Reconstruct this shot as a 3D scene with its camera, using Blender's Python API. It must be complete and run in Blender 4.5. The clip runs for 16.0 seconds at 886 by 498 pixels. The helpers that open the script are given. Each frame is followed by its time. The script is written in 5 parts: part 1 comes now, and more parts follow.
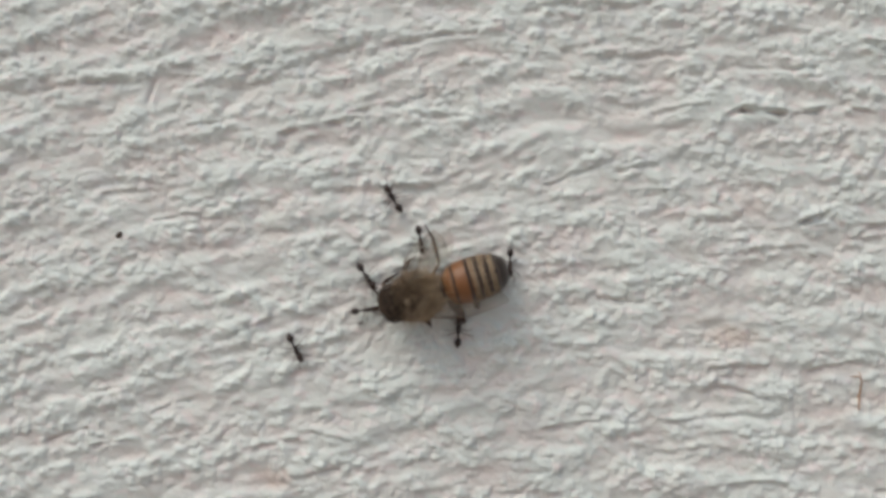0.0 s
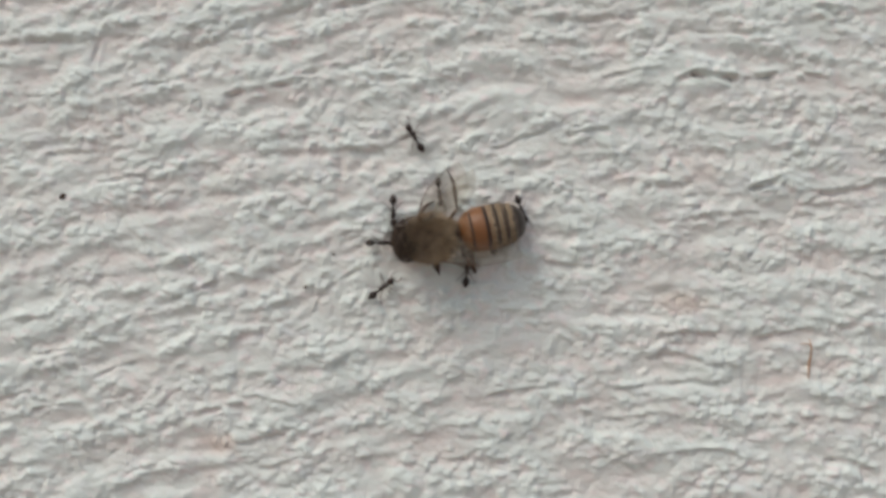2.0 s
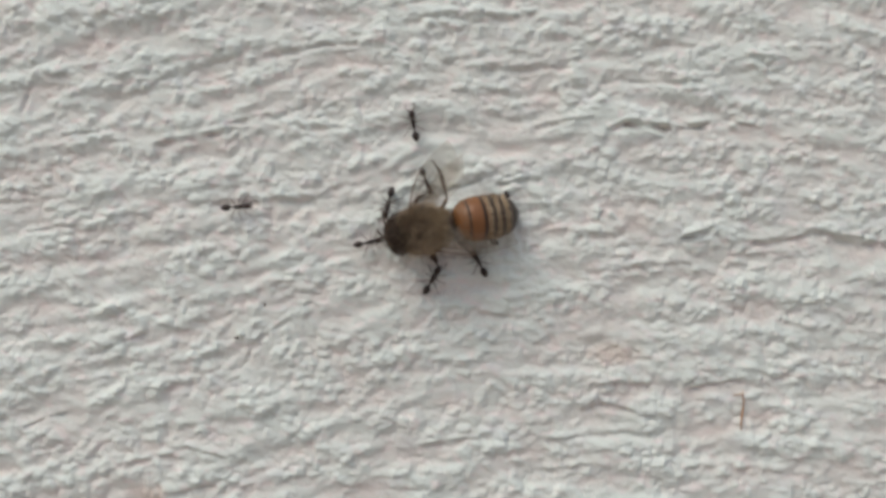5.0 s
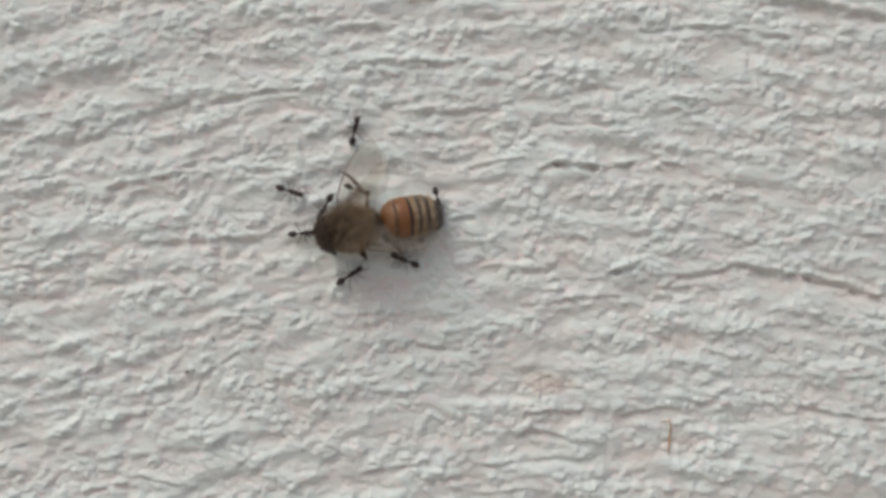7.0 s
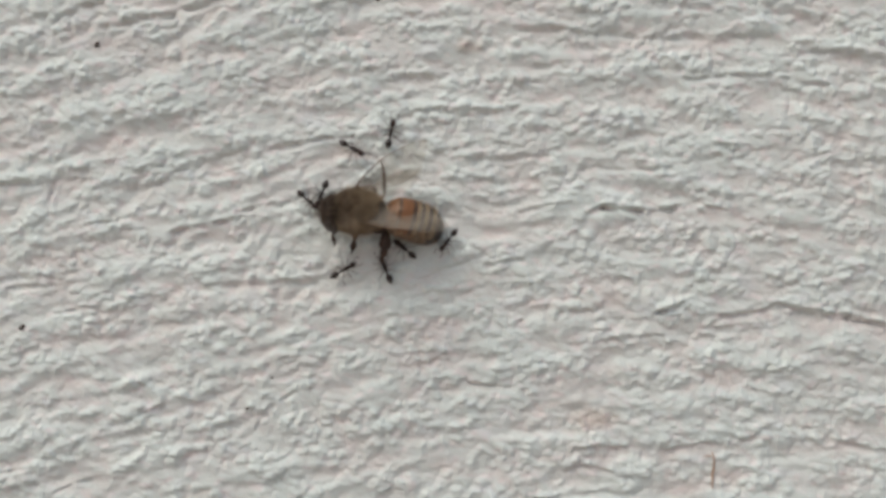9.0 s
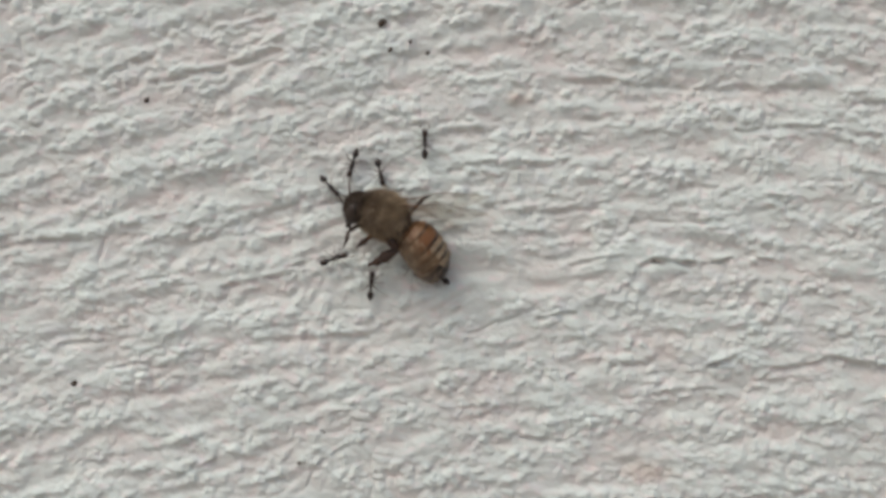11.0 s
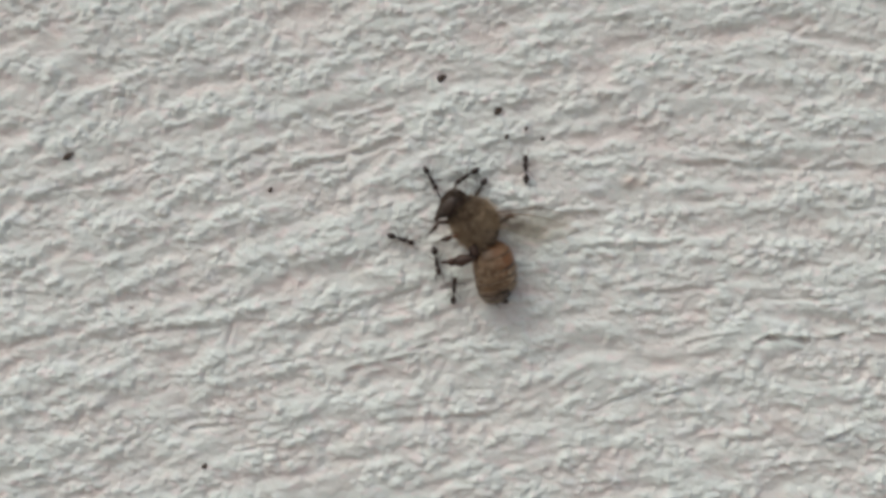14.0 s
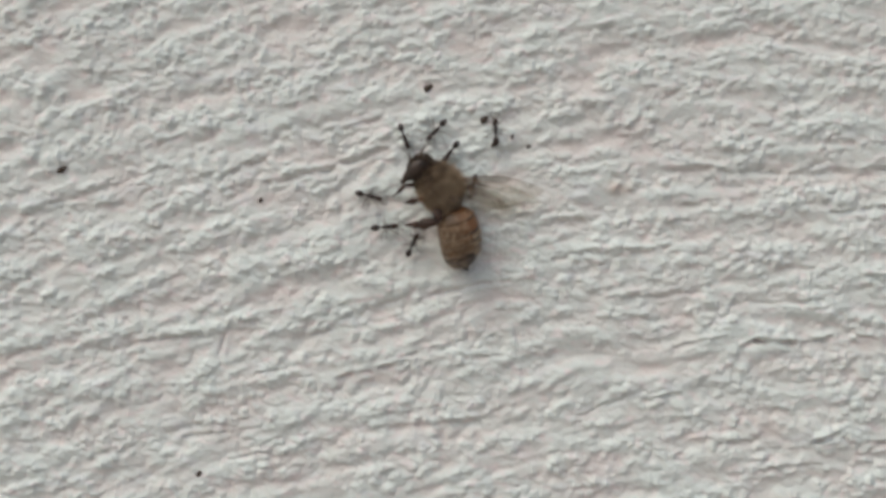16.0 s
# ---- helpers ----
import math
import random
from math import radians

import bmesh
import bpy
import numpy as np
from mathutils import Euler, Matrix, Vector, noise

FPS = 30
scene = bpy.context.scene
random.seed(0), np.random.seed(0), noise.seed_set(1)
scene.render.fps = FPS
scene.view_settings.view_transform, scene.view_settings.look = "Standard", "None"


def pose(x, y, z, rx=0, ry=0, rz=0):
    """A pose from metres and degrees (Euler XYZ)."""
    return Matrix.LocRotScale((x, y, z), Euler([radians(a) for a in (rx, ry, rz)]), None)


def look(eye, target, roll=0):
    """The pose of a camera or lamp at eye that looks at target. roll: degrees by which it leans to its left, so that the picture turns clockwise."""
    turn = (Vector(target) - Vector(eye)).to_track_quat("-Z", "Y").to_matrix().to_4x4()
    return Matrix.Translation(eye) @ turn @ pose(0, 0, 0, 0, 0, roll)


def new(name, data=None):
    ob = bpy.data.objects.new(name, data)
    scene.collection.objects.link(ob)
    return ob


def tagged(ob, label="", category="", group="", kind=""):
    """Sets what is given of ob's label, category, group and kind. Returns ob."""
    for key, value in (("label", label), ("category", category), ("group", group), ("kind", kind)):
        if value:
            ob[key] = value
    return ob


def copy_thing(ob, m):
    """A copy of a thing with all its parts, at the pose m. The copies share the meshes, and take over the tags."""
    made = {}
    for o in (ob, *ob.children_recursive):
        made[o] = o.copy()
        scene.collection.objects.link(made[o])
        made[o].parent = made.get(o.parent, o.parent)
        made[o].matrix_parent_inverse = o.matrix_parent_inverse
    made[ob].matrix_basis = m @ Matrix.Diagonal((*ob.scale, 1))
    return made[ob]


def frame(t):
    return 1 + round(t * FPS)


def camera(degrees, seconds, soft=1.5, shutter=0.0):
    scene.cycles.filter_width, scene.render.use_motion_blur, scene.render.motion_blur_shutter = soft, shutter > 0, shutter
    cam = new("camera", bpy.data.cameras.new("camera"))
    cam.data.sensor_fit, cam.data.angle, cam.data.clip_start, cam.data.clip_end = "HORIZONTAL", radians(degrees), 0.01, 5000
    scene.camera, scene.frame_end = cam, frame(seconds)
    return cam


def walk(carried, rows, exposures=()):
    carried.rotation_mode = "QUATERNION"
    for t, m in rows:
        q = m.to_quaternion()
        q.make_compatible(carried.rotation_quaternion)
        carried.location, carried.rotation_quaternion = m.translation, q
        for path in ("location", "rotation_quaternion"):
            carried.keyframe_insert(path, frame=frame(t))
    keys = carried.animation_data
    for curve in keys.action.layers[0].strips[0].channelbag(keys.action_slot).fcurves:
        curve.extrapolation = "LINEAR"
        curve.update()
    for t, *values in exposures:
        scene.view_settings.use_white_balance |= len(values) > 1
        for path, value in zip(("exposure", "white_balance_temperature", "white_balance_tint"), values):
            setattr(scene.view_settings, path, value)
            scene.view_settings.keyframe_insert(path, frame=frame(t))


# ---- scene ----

# Close-up of a dead honey bee that small ants drag up a rough white plaster wall.
# x runs along the wall, z up, the wall's face is y = 0 and the camera stands at y < 0.
MM = 0.001
BASE = 1.2  # height of the picture over the ground

cam = camera(60, 16.0, soft=3.7)
walk(cam, [
    (0, look((-0.01143, -0.06516, 1.19765), (-0.01181, 0, 1.19760), 1.65)),
    (0.5, look((-0.01067, -0.06512, 1.19668), (-0.01095, 0, 1.19657), 1.74)),
    (1, look((-0.00922, -0.06466, 1.19600), (-0.00934, 0, 1.19548), 1.80)),
    (1.5, look((-0.00866, -0.06473, 1.19595), (-0.00878, 0, 1.19569), 1.86)),
    (2, look((-0.00715, -0.06446, 1.19487), (-0.00728, 0, 1.19470), 2.04)),
    (2.5, look((-0.00609, -0.06430, 1.19614), (-0.00601, 0, 1.19595), 2.00)),
    (3, look((-0.00437, -0.06417, 1.19737), (-0.00439, 0, 1.19711), 1.98)),
    (3.5, look((-0.00210, -0.06409, 1.19911), (-0.00203, 0, 1.19873), 2.07)),
    (3.7, look((-0.00221, -0.06407, 1.19911), (-0.00218, 0, 1.19897), 2.11)),
    (5.8, look((-0.00019, -0.06456, 1.19992), (-0.00020, 0, 1.19969), 1.95)),
    (6, look((0.00082, -0.06485, 1.20055), (0.00076, 0, 1.20013), 1.85)),
    (6.3, look((0.00250, -0.06510, 1.20041), (0.00259, 0, 1.20046), 1.69)),
    (6.5, look((0.00276, -0.06581, 1.20141), (0.00284, 0, 1.20115), 1.61)),
    (6.8, look((0.00377, -0.06680, 1.20252), (0.00363, 0, 1.20272), 1.50)),
    (7, look((0.00356, -0.06738, 1.20264), (0.00352, 0, 1.20248), 1.49)),
    (7.2, look((0.00301, -0.06788, 1.20282), (0.00299, 0, 1.20285), 1.54)),
    (7.5, look((0.00417, -0.06858, 1.20382), (0.00401, 0, 1.20401), 1.42)),
    (7.6, look((0.00427, -0.06874, 1.20404), (0.00409, 0, 1.20430), 1.44)),
    (8, look((0.00355, -0.06991, 1.20645), (0.00298, 0, 1.20650), 1.35)),
    (8.2, look((0.00163, -0.07003, 1.20573), (0.00141, 0, 1.20591), 1.42)),
    (10.3, look((-0.00306, -0.06934, 1.20828), (-0.00377, 0, 1.20774), 1.25)),
    (10.5, look((-0.00420, -0.06952, 1.20881), (-0.00488, 0, 1.20857), 1.27)),
    (10.7, look((-0.00449, -0.06952, 1.20965), (-0.00493, 0, 1.20902), 1.22)),
    (11, look((-0.00497, -0.06967, 1.21127), (-0.00589, 0, 1.21087), 1.04)),
    (11.5, look((-0.00478, -0.06906, 1.21153), (-0.00587, 0, 1.21098), 0.69)),
    (12, look((-0.00708, -0.06926, 1.21211), (-0.00827, 0, 1.21161), 0.46)),
    (12.5, look((-0.01087, -0.07000, 1.21150), (-0.01214, 0, 1.21115), 0.53)),
    (13, look((-0.01258, -0.07096, 1.21321), (-0.01409, 0, 1.21287), 0.44)),
    (13.5, look((-0.01305, -0.07152, 1.21576), (-0.01487, 0, 1.21591), 0.15)),
    (14, look((-0.01525, -0.07166, 1.21832), (-0.01696, 0, 1.21840), -0.07)),
    (14.5, look((-0.01531, -0.07146, 1.21834), (-0.01714, 0, 1.21873), -0.13)),
    (15, look((-0.01309, -0.07164, 1.21896), (-0.01516, 0, 1.21898), -0.35)),
    (15.5, look((-0.01275, -0.07238, 1.21897), (-0.01497, 0, 1.21944), -0.55)),
    (16, look((-0.01357, -0.07248, 1.21855), (-0.01586, 0, 1.21911), -0.73)),
], exposures=[(0.0, -0.05), (16.0, -0.05)])

# ---- light: a bright hazy sky in front of the wall, a soft veiled sun from above and to one side ----
world = bpy.data.worlds.new("sky")
scene.world = world
world.use_nodes = True
sky = world.node_tree.nodes.new("ShaderNodeTexSky")
sky.sky_type, sky.sun_disc = "NISHITA", False
sky.sun_elevation, sky.sun_rotation = radians(52), radians(228)
sky.air_density, sky.dust_density = 1.0, 8.0
haze = world.node_tree.nodes.new("ShaderNodeMix")  # thin cloud evens out the blue
haze.data_type = "RGBA"
haze.inputs[0].default_value, haze.inputs[7].default_value = 0.5, (3.9, 4.13, 4.7, 1)
world.node_tree.links.new(sky.outputs[0], haze.inputs[6])
world.node_tree.links.new(haze.outputs[2], world.node_tree.nodes["Background"].inputs["Color"])
world.node_tree.nodes["Background"].inputs["Strength"].default_value = 0.13
sun = new("sun", bpy.data.lights.new("sun", "SUN"))
sun.data.energy, sun.data.angle, sun.data.color = 0.92, radians(30), (1.0, 0.955, 0.905)
sun.matrix_basis = look((-0.46 * 5, -0.41 * 5, BASE + 0.79 * 5), (0, 0, BASE))


# ---- materials ----
def material(name):
    m = bpy.data.materials.new(name)
    m.use_nodes = True
    return m, m.node_tree.nodes, m.node_tree.links, m.node_tree.nodes["Principled BSDF"]


def noise_node(nodes, links, scale, detail=4.0, rough=0.6, stretch=(1, 1, 1), turn=0.0):
    """A noise over object space, in metres."""
    where = nodes.new("ShaderNodeTexCoord")
    place = nodes.new("ShaderNodeMapping")
    place.inputs["Scale"].default_value = stretch
    place.inputs["Rotation"].default_value = (0, radians(turn), 0)
    tex = nodes.new("ShaderNodeTexNoise")
    tex.inputs["Scale"].default_value, tex.inputs["Detail"].default_value, tex.inputs["Roughness"].default_value = scale, detail, rough
    links.new(where.outputs["Object"], place.inputs["Vector"])
    links.new(place.outputs[0], tex.inputs["Vector"])
    return tex.outputs[0]


def ramp_node(nodes, links, value, stops):
    r = nodes.new("ShaderNodeValToRGB")
    while len(r.color_ramp.elements) < len(stops):
        r.color_ramp.elements.new(0.5)
    for e, (at, c) in zip(r.color_ramp.elements, stops):
        e.position, e.color = at, (*c, 1)
    links.new(value, r.inputs[0])
    return r.outputs[0]


def mix_node(nodes, links, a, b, by, kind="MIX"):
    m = nodes.new("ShaderNodeMix")
    m.data_type, m.blend_type = "RGBA", kind
    for socket, v in ((m.inputs[0], by), (m.inputs[6], a), (m.inputs[7], b)):
        if isinstance(v, (int, float)):
            socket.default_value = v
        elif isinstance(v, tuple):
            socket.default_value = (*v, 1)
        else:
            links.new(v, socket)
    return m.outputs[2]


def bump_node(nodes, links, height, distance, strength=1.0, after=None):
    b = nodes.new("ShaderNodeBump")
    b.inputs["Strength"].default_value, b.inputs["Distance"].default_value = strength, distance
    links.new(height, b.inputs["Height"])
    if after:
        links.new(after, b.inputs["Normal"])
    return b.outputs[0]


def plaster_material(stains):
    """White lime paint on rough plaster, with faint pink and grey stains."""
    m, nodes, links, bsdf = material("white_plaster")
    wide = noise_node(nodes, links, 90, 3, 0.6, (0.45, 1, 1), 6)
    base = ramp_node(nodes, links, wide, [(0.3, (0.72, 0.80, 0.768)), (0.7, (0.66, 0.74, 0.712))])
    pink = noise_node(nodes, links, 380, 5, 0.7, (0.3, 1, 1), 8)
    base = mix_node(nodes, links, base, (0.61, 0.51, 0.485), ramp_node(nodes, links, pink, [(0.50, (0, 0, 0)), (0.72, (0.38, 0.38, 0.38))]))
    grime = noise_node(nodes, links, 700, 4, 0.65, (0.5, 1, 1), 5)
    base = mix_node(nodes, links, base, (0.52, 0.49, 0.45), ramp_node(nodes, links, grime, [(0.56, (0, 0, 0)), (0.8, (0.45, 0.45, 0.45))]))
    chalk = noise_node(nodes, links, 420, 4, 0.6)
    base = mix_node(nodes, links, base, (0.80, 0.825, 0.80), ramp_node(nodes, links, chalk, [(0.55, (0, 0, 0)), (0.75, (0.5, 0.5, 0.5))]))
    for scale, tint, share in ((1100, (0.80, 0.70, 0.70), 0.5), (800, (0.68, 0.76, 0.70), 0.4), (520, (0.70, 0.75, 0.78), 0.4)):
        spots = noise_node(nodes, links, scale, 2, 0.5, (0.6, 1, 1), scale / 50)
        base = mix_node(nodes, links, base, tint, ramp_node(nodes, links, spots, [(0.55, (0, 0, 0)), (0.72, (share, share, share))]))
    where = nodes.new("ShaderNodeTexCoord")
    # warm pink shade of the hollows, put into the colour and broken by noise
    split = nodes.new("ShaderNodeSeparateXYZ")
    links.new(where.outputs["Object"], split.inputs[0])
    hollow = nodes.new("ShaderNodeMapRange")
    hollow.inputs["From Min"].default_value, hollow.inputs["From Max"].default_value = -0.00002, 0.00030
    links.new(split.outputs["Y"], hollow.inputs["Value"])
    hollow_shade = nodes.new("ShaderNodeMath")
    hollow_shade.operation = "MULTIPLY"
    links.new(hollow.outputs[0], hollow_shade.inputs[0])
    links.new(ramp_node(nodes, links, noise_node(nodes, links, 300, 4, 0.6, (0.5, 1, 1), 3), [(0.4, (0.15, 0.15, 0.15)), (0.62, (0.65, 0.65, 0.65))]), hollow_shade.inputs[1])
    base = mix_node(nodes, links, base, (0.70, 0.635, 0.605), hollow_shade.outputs[0])
    for x, z, size in stains:
        d = nodes.new("ShaderNodeVectorMath")
        d.operation = "DISTANCE"
        squash = nodes.new("ShaderNodeMapping")
        squash.inputs["Scale"].default_value = (1, 0, 1.9)
        squash.inputs["Location"].default_value = (0, 0, 0)
        links.new(where.outputs["Object"], squash.inputs["Vector"])
        links.new(squash.outputs[0], d.inputs[0])
        d.inputs[1].default_value = (x * MM, 0, (z * MM) * 1.9)
        wob = nodes.new("ShaderNodeMath")
        wob.operation = "MULTIPLY_ADD"
        links.new(noise_node(nodes, links, 900, 3), wob.inputs[0])
        wob.inputs[1].default_value = size * MM * 1.2
        links.new(d.outputs["Value"], wob.inputs[2])
        scaled = nodes.new("ShaderNodeMath")
        scaled.operation = "DIVIDE"
        links.new(wob.outputs[0], scaled.inputs[0])
        scaled.inputs[1].default_value = size * MM * 2.2
        base = mix_node(nodes, links, base, (0.50, 0.36, 0.29), ramp_node(nodes, links, scaled.outputs[0], [(0.45, (0.42, 0.42, 0.42)), (0.85, (0, 0, 0))]))
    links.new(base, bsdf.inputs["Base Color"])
    bsdf.inputs["Roughness"].default_value = 0.85
    bsdf.inputs["Specular IOR Level"].default_value = 0.25
    first = bump_node(nodes, links, noise_node(nodes, links, 3000, 4, 0.65, (0.75, 1, 1)), 0.00013, 0.5)
    links.new(first, bsdf.inputs["Normal"])
    return m


def shell_material(name, dark, light, rough=0.35, scale=1500, spread=(0.35, 0.7), bump=0.00003):
    """Insect shell: two shades in fine mottling, a dull gloss and fine pits."""
    m, nodes, links, bsdf = material(name)
    links.new(ramp_node(nodes, links, noise_node(nodes, links, scale, 5, 0.65), [(spread[0], dark), (spread[1], light)]), bsdf.inputs["Base Color"])
    bsdf.inputs["Roughness"].default_value = rough
    links.new(bump_node(nodes, links, noise_node(nodes, links, scale * 4, 3), bump, 0.6), bsdf.inputs["Normal"])
    return m


def wing_material():
    """Clear, faintly smoky membrane."""
    m, nodes, links, bsdf = material("wing_membrane")
    clear = nodes.new("ShaderNodeBsdfTransparent")
    clear.inputs[0].default_value = (0.985, 0.978, 0.965, 1)
    both = nodes.new("ShaderNodeMixShader")
    share = ramp_node(nodes, links, noise_node(nodes, links, 900, 3), [(0.3, (0.07, 0.07, 0.07)), (0.7, (0.13, 0.13, 0.13))])
    links.new(share, both.inputs[0])
    links.new(clear.outputs[0], both.inputs[1])
    links.new(bsdf.outputs[0], both.inputs[2])
    bsdf.inputs["Base Color"].default_value = (0.56, 0.53, 0.45, 1)
    bsdf.inputs["Roughness"].default_value = 0.25
    links.new(bump_node(nodes, links, noise_node(nodes, links, 1400, 3), 0.0001, 0.5), bsdf.inputs["Normal"])
    links.new(both.outputs[0], nodes["Material Output"].inputs["Surface"])
    return m


def abdomen_material(name, back, belly, turn=(-0.0005, 0.0006)):
    """Shell that goes from the colour of the back to the paler belly plates."""
    m, nodes, links, bsdf = material(name)
    where = nodes.new("ShaderNodeTexCoord")
    split = nodes.new("ShaderNodeSeparateXYZ")
    links.new(where.outputs["Object"], split.inputs[0])
    fit = nodes.new("ShaderNodeMapRange")
    fit.inputs["From Min"].default_value, fit.inputs["From Max"].default_value = turn
    links.new(split.outputs["Z"], fit.inputs["Value"])
    mottle = noise_node(nodes, links, 1600, 5, 0.65)
    shade = mix_node(nodes, links, tuple(c * 0.72 for c in back), back, mottle)
    under = mix_node(nodes, links, tuple(c * 0.36 for c in belly), belly, ramp_node(nodes, links, noise_node(nodes, links, 520, 4, 0.6), [(0.40, (0, 0, 0)), (0.60, (1, 1, 1))]))
    links.new(mix_node(nodes, links, under, shade, fit.outputs[0]), bsdf.inputs["Base Color"])
    bsdf.inputs["Roughness"].default_value = 0.4
    links.new(bump_node(nodes, links, noise_node(nodes, links, 5000, 3), 0.00004, 0.6), bsdf.inputs["Normal"])
    return m


STAINS = [(13.1, -9.0, 2.2), (0.6, 24.7, 1.6), (-25.5, -22.4, 2.0)]
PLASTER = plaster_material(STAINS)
ANT = shell_material("ant_shell", (0.012, 0.007, 0.005), (0.035, 0.018, 0.012), 0.3)
ANT_LEG = shell_material("ant_leg_shell", (0.03, 0.014, 0.009), (0.08, 0.04, 0.025), 0.4)
THORAX = shell_material("thorax_shell", (0.12, 0.088, 0.052), (0.19, 0.142, 0.085), 0.7)
WAIST = shell_material("waist_shell", (0.03, 0.021, 0.014), (0.08, 0.055, 0.034), 0.5)
HEAD = shell_material("head_shell", (0.028, 0.02, 0.014), (0.075, 0.05, 0.034), 0.65)
EYE = shell_material("eye_shell", (0.028, 0.02, 0.015), (0.06, 0.042, 0.03), 0.5)
LEG = shell_material("leg_shell", (0.018, 0.010, 0.007), (0.085, 0.042, 0.024), 0.55)
LEG_PALE = shell_material("pale_leg_shell", (0.09, 0.05, 0.025), (0.20, 0.115, 0.06), 0.45)
HAIR = shell_material("tan_hair", (0.18, 0.136, 0.096), (0.43, 0.345, 0.25), 0.85, 450)
HAIR_TAN = shell_material("light_tan_hair", (0.30, 0.23, 0.15), (0.60, 0.49, 0.34), 0.85, 500)
HAIR_DARK = shell_material("brown_hair", (0.10, 0.073, 0.05), (0.20, 0.148, 0.10), 0.85, 700)
HAIR_HEAD = shell_material("dark_head_hair", (0.05, 0.036, 0.026), (0.125, 0.09, 0.064), 0.85, 600)
HAIR_PALE = shell_material("pale_hair", (0.30, 0.23, 0.15), (0.48, 0.39, 0.27), 0.8, 900)
ORANGE = abdomen_material("orange_plate", (0.235, 0.10, 0.034), (0.20, 0.125, 0.068), (-0.0008, 0.0008))
BLACK = abdomen_material("dark_plate", (0.045, 0.028, 0.02), (0.19, 0.11, 0.052), (0.0002, 0.0011))
TIP = abdomen_material("dark_tip", (0.03, 0.019, 0.014), (0.045, 0.027, 0.018))
PALE = abdomen_material("pale_plate", (0.29, 0.222, 0.135), (0.20, 0.115, 0.054), (0.0011, 0.0017))
PALE_END = abdomen_material("pale_end_plate", (0.27, 0.205, 0.125), (0.065, 0.038, 0.024), (0.0007, 0.0014))
WING = wing_material()
VEIN = shell_material("wing_vein", (0.10, 0.055, 0.03), (0.20, 0.12, 0.07), 0.5)
DIRT_PIT = shell_material("dirt_and_pit", (0.016, 0.012, 0.010), (0.10, 0.075, 0.055), 0.9, 2200)
STRAW = shell_material("rusty_straw", (0.34, 0.16, 0.07), (0.55, 0.34, 0.18), 0.7, 2500)


# the ground is out of view; its reddish tone bounces warm light up the wall
def ground_material():
    m, nodes, links, bsdf = material("warm_bounce_ground")
    tone = noise_node(nodes, links, 3, 6, 0.6)
    links.new(ramp_node(nodes, links, tone, [(0.3, (0.26, 0.215, 0.185)), (0.7, (0.35, 0.295, 0.255))]), bsdf.inputs["Base Color"])
    bsdf.inputs["Roughness"].default_value = 0.9
    links.new(bump_node(nodes, links, noise_node(nodes, links, 40, 5), 0.01, 0.5), bsdf.inputs["Normal"])
    return m


# ---- mesh helpers ----
def part(name, bm, mat, parent=None, label="", smooth=True, place=None):
    """Links a bmesh, built in millimetres, as one mesh object."""
    for v in bm.verts:
        v.co *= MM
    mesh = bpy.data.meshes.new(name)
    bmesh.ops.recalc_face_normals(bm, faces=bm.faces)
    bm.to_mesh(mesh)
    bm.free()
    for p in mesh.polygons:
        p.use_smooth = smooth
    for one in mat if isinstance(mat, (list, tuple)) else [mat]:
        mesh.materials.append(one)
    ob = new(name, mesh)
    if parent:
        ob.parent = parent
    if place is not None:
        ob.matrix_basis = place
    if label:
        tagged(ob, label)
    return ob


def rings(bm, sections, sides=16, cap=True, mats=None):
    """Skins rings of (centre, right, up) vectors; mats gives a material slot for each gap between rings."""
    made = []
    for c, r, u in sections:
        made.append([bm.verts.new(Vector(c) + Vector(r) * math.cos(a) + Vector(u) * math.sin(a)) for a in (2 * math.pi * k / sides for k in range(sides))])
    for n, (a, b) in enumerate(zip(made, made[1:])):
        for k in range(sides):
            f = bm.faces.new((a[k], a[(k + 1) % sides], b[(k + 1) % sides], b[k]))
            f.material_index = mats[n] if mats else 0
    if cap:
        bm.faces.new(made[0][::-1])
        bm.faces.new(made[-1])
    return made


def tube(bm, points, radii, sides=8):
    """A tapered tube along points."""
    pts = [Vector(p) for p in points]
    sections = []
    for n, p in enumerate(pts):
        way = (pts[min(n + 1, len(pts) - 1)] - pts[max(n - 1, 0)]).normalized()
        side = way.cross(Vector((0.13, 0.21, 0.97))).normalized()
        up = side.cross(way).normalized()
        sections.append((p, side * radii[n], up * radii[n]))
    rings(bm, sections, sides)


def bulb(bm, centre, size, rows=10, sides=16):
    """A rounded body along x."""
    sections = []
    for n in range(rows + 1):
        a = math.pi * (0.04 + 0.92 * n / rows)
        c = Vector(centre) + Vector((-math.cos(a) * size[0], 0, 0))
        sections.append((c, (0, math.sin(a) * size[1], 0), (0, 0, math.sin(a) * size[2])))
    rings(bm, sections, sides)


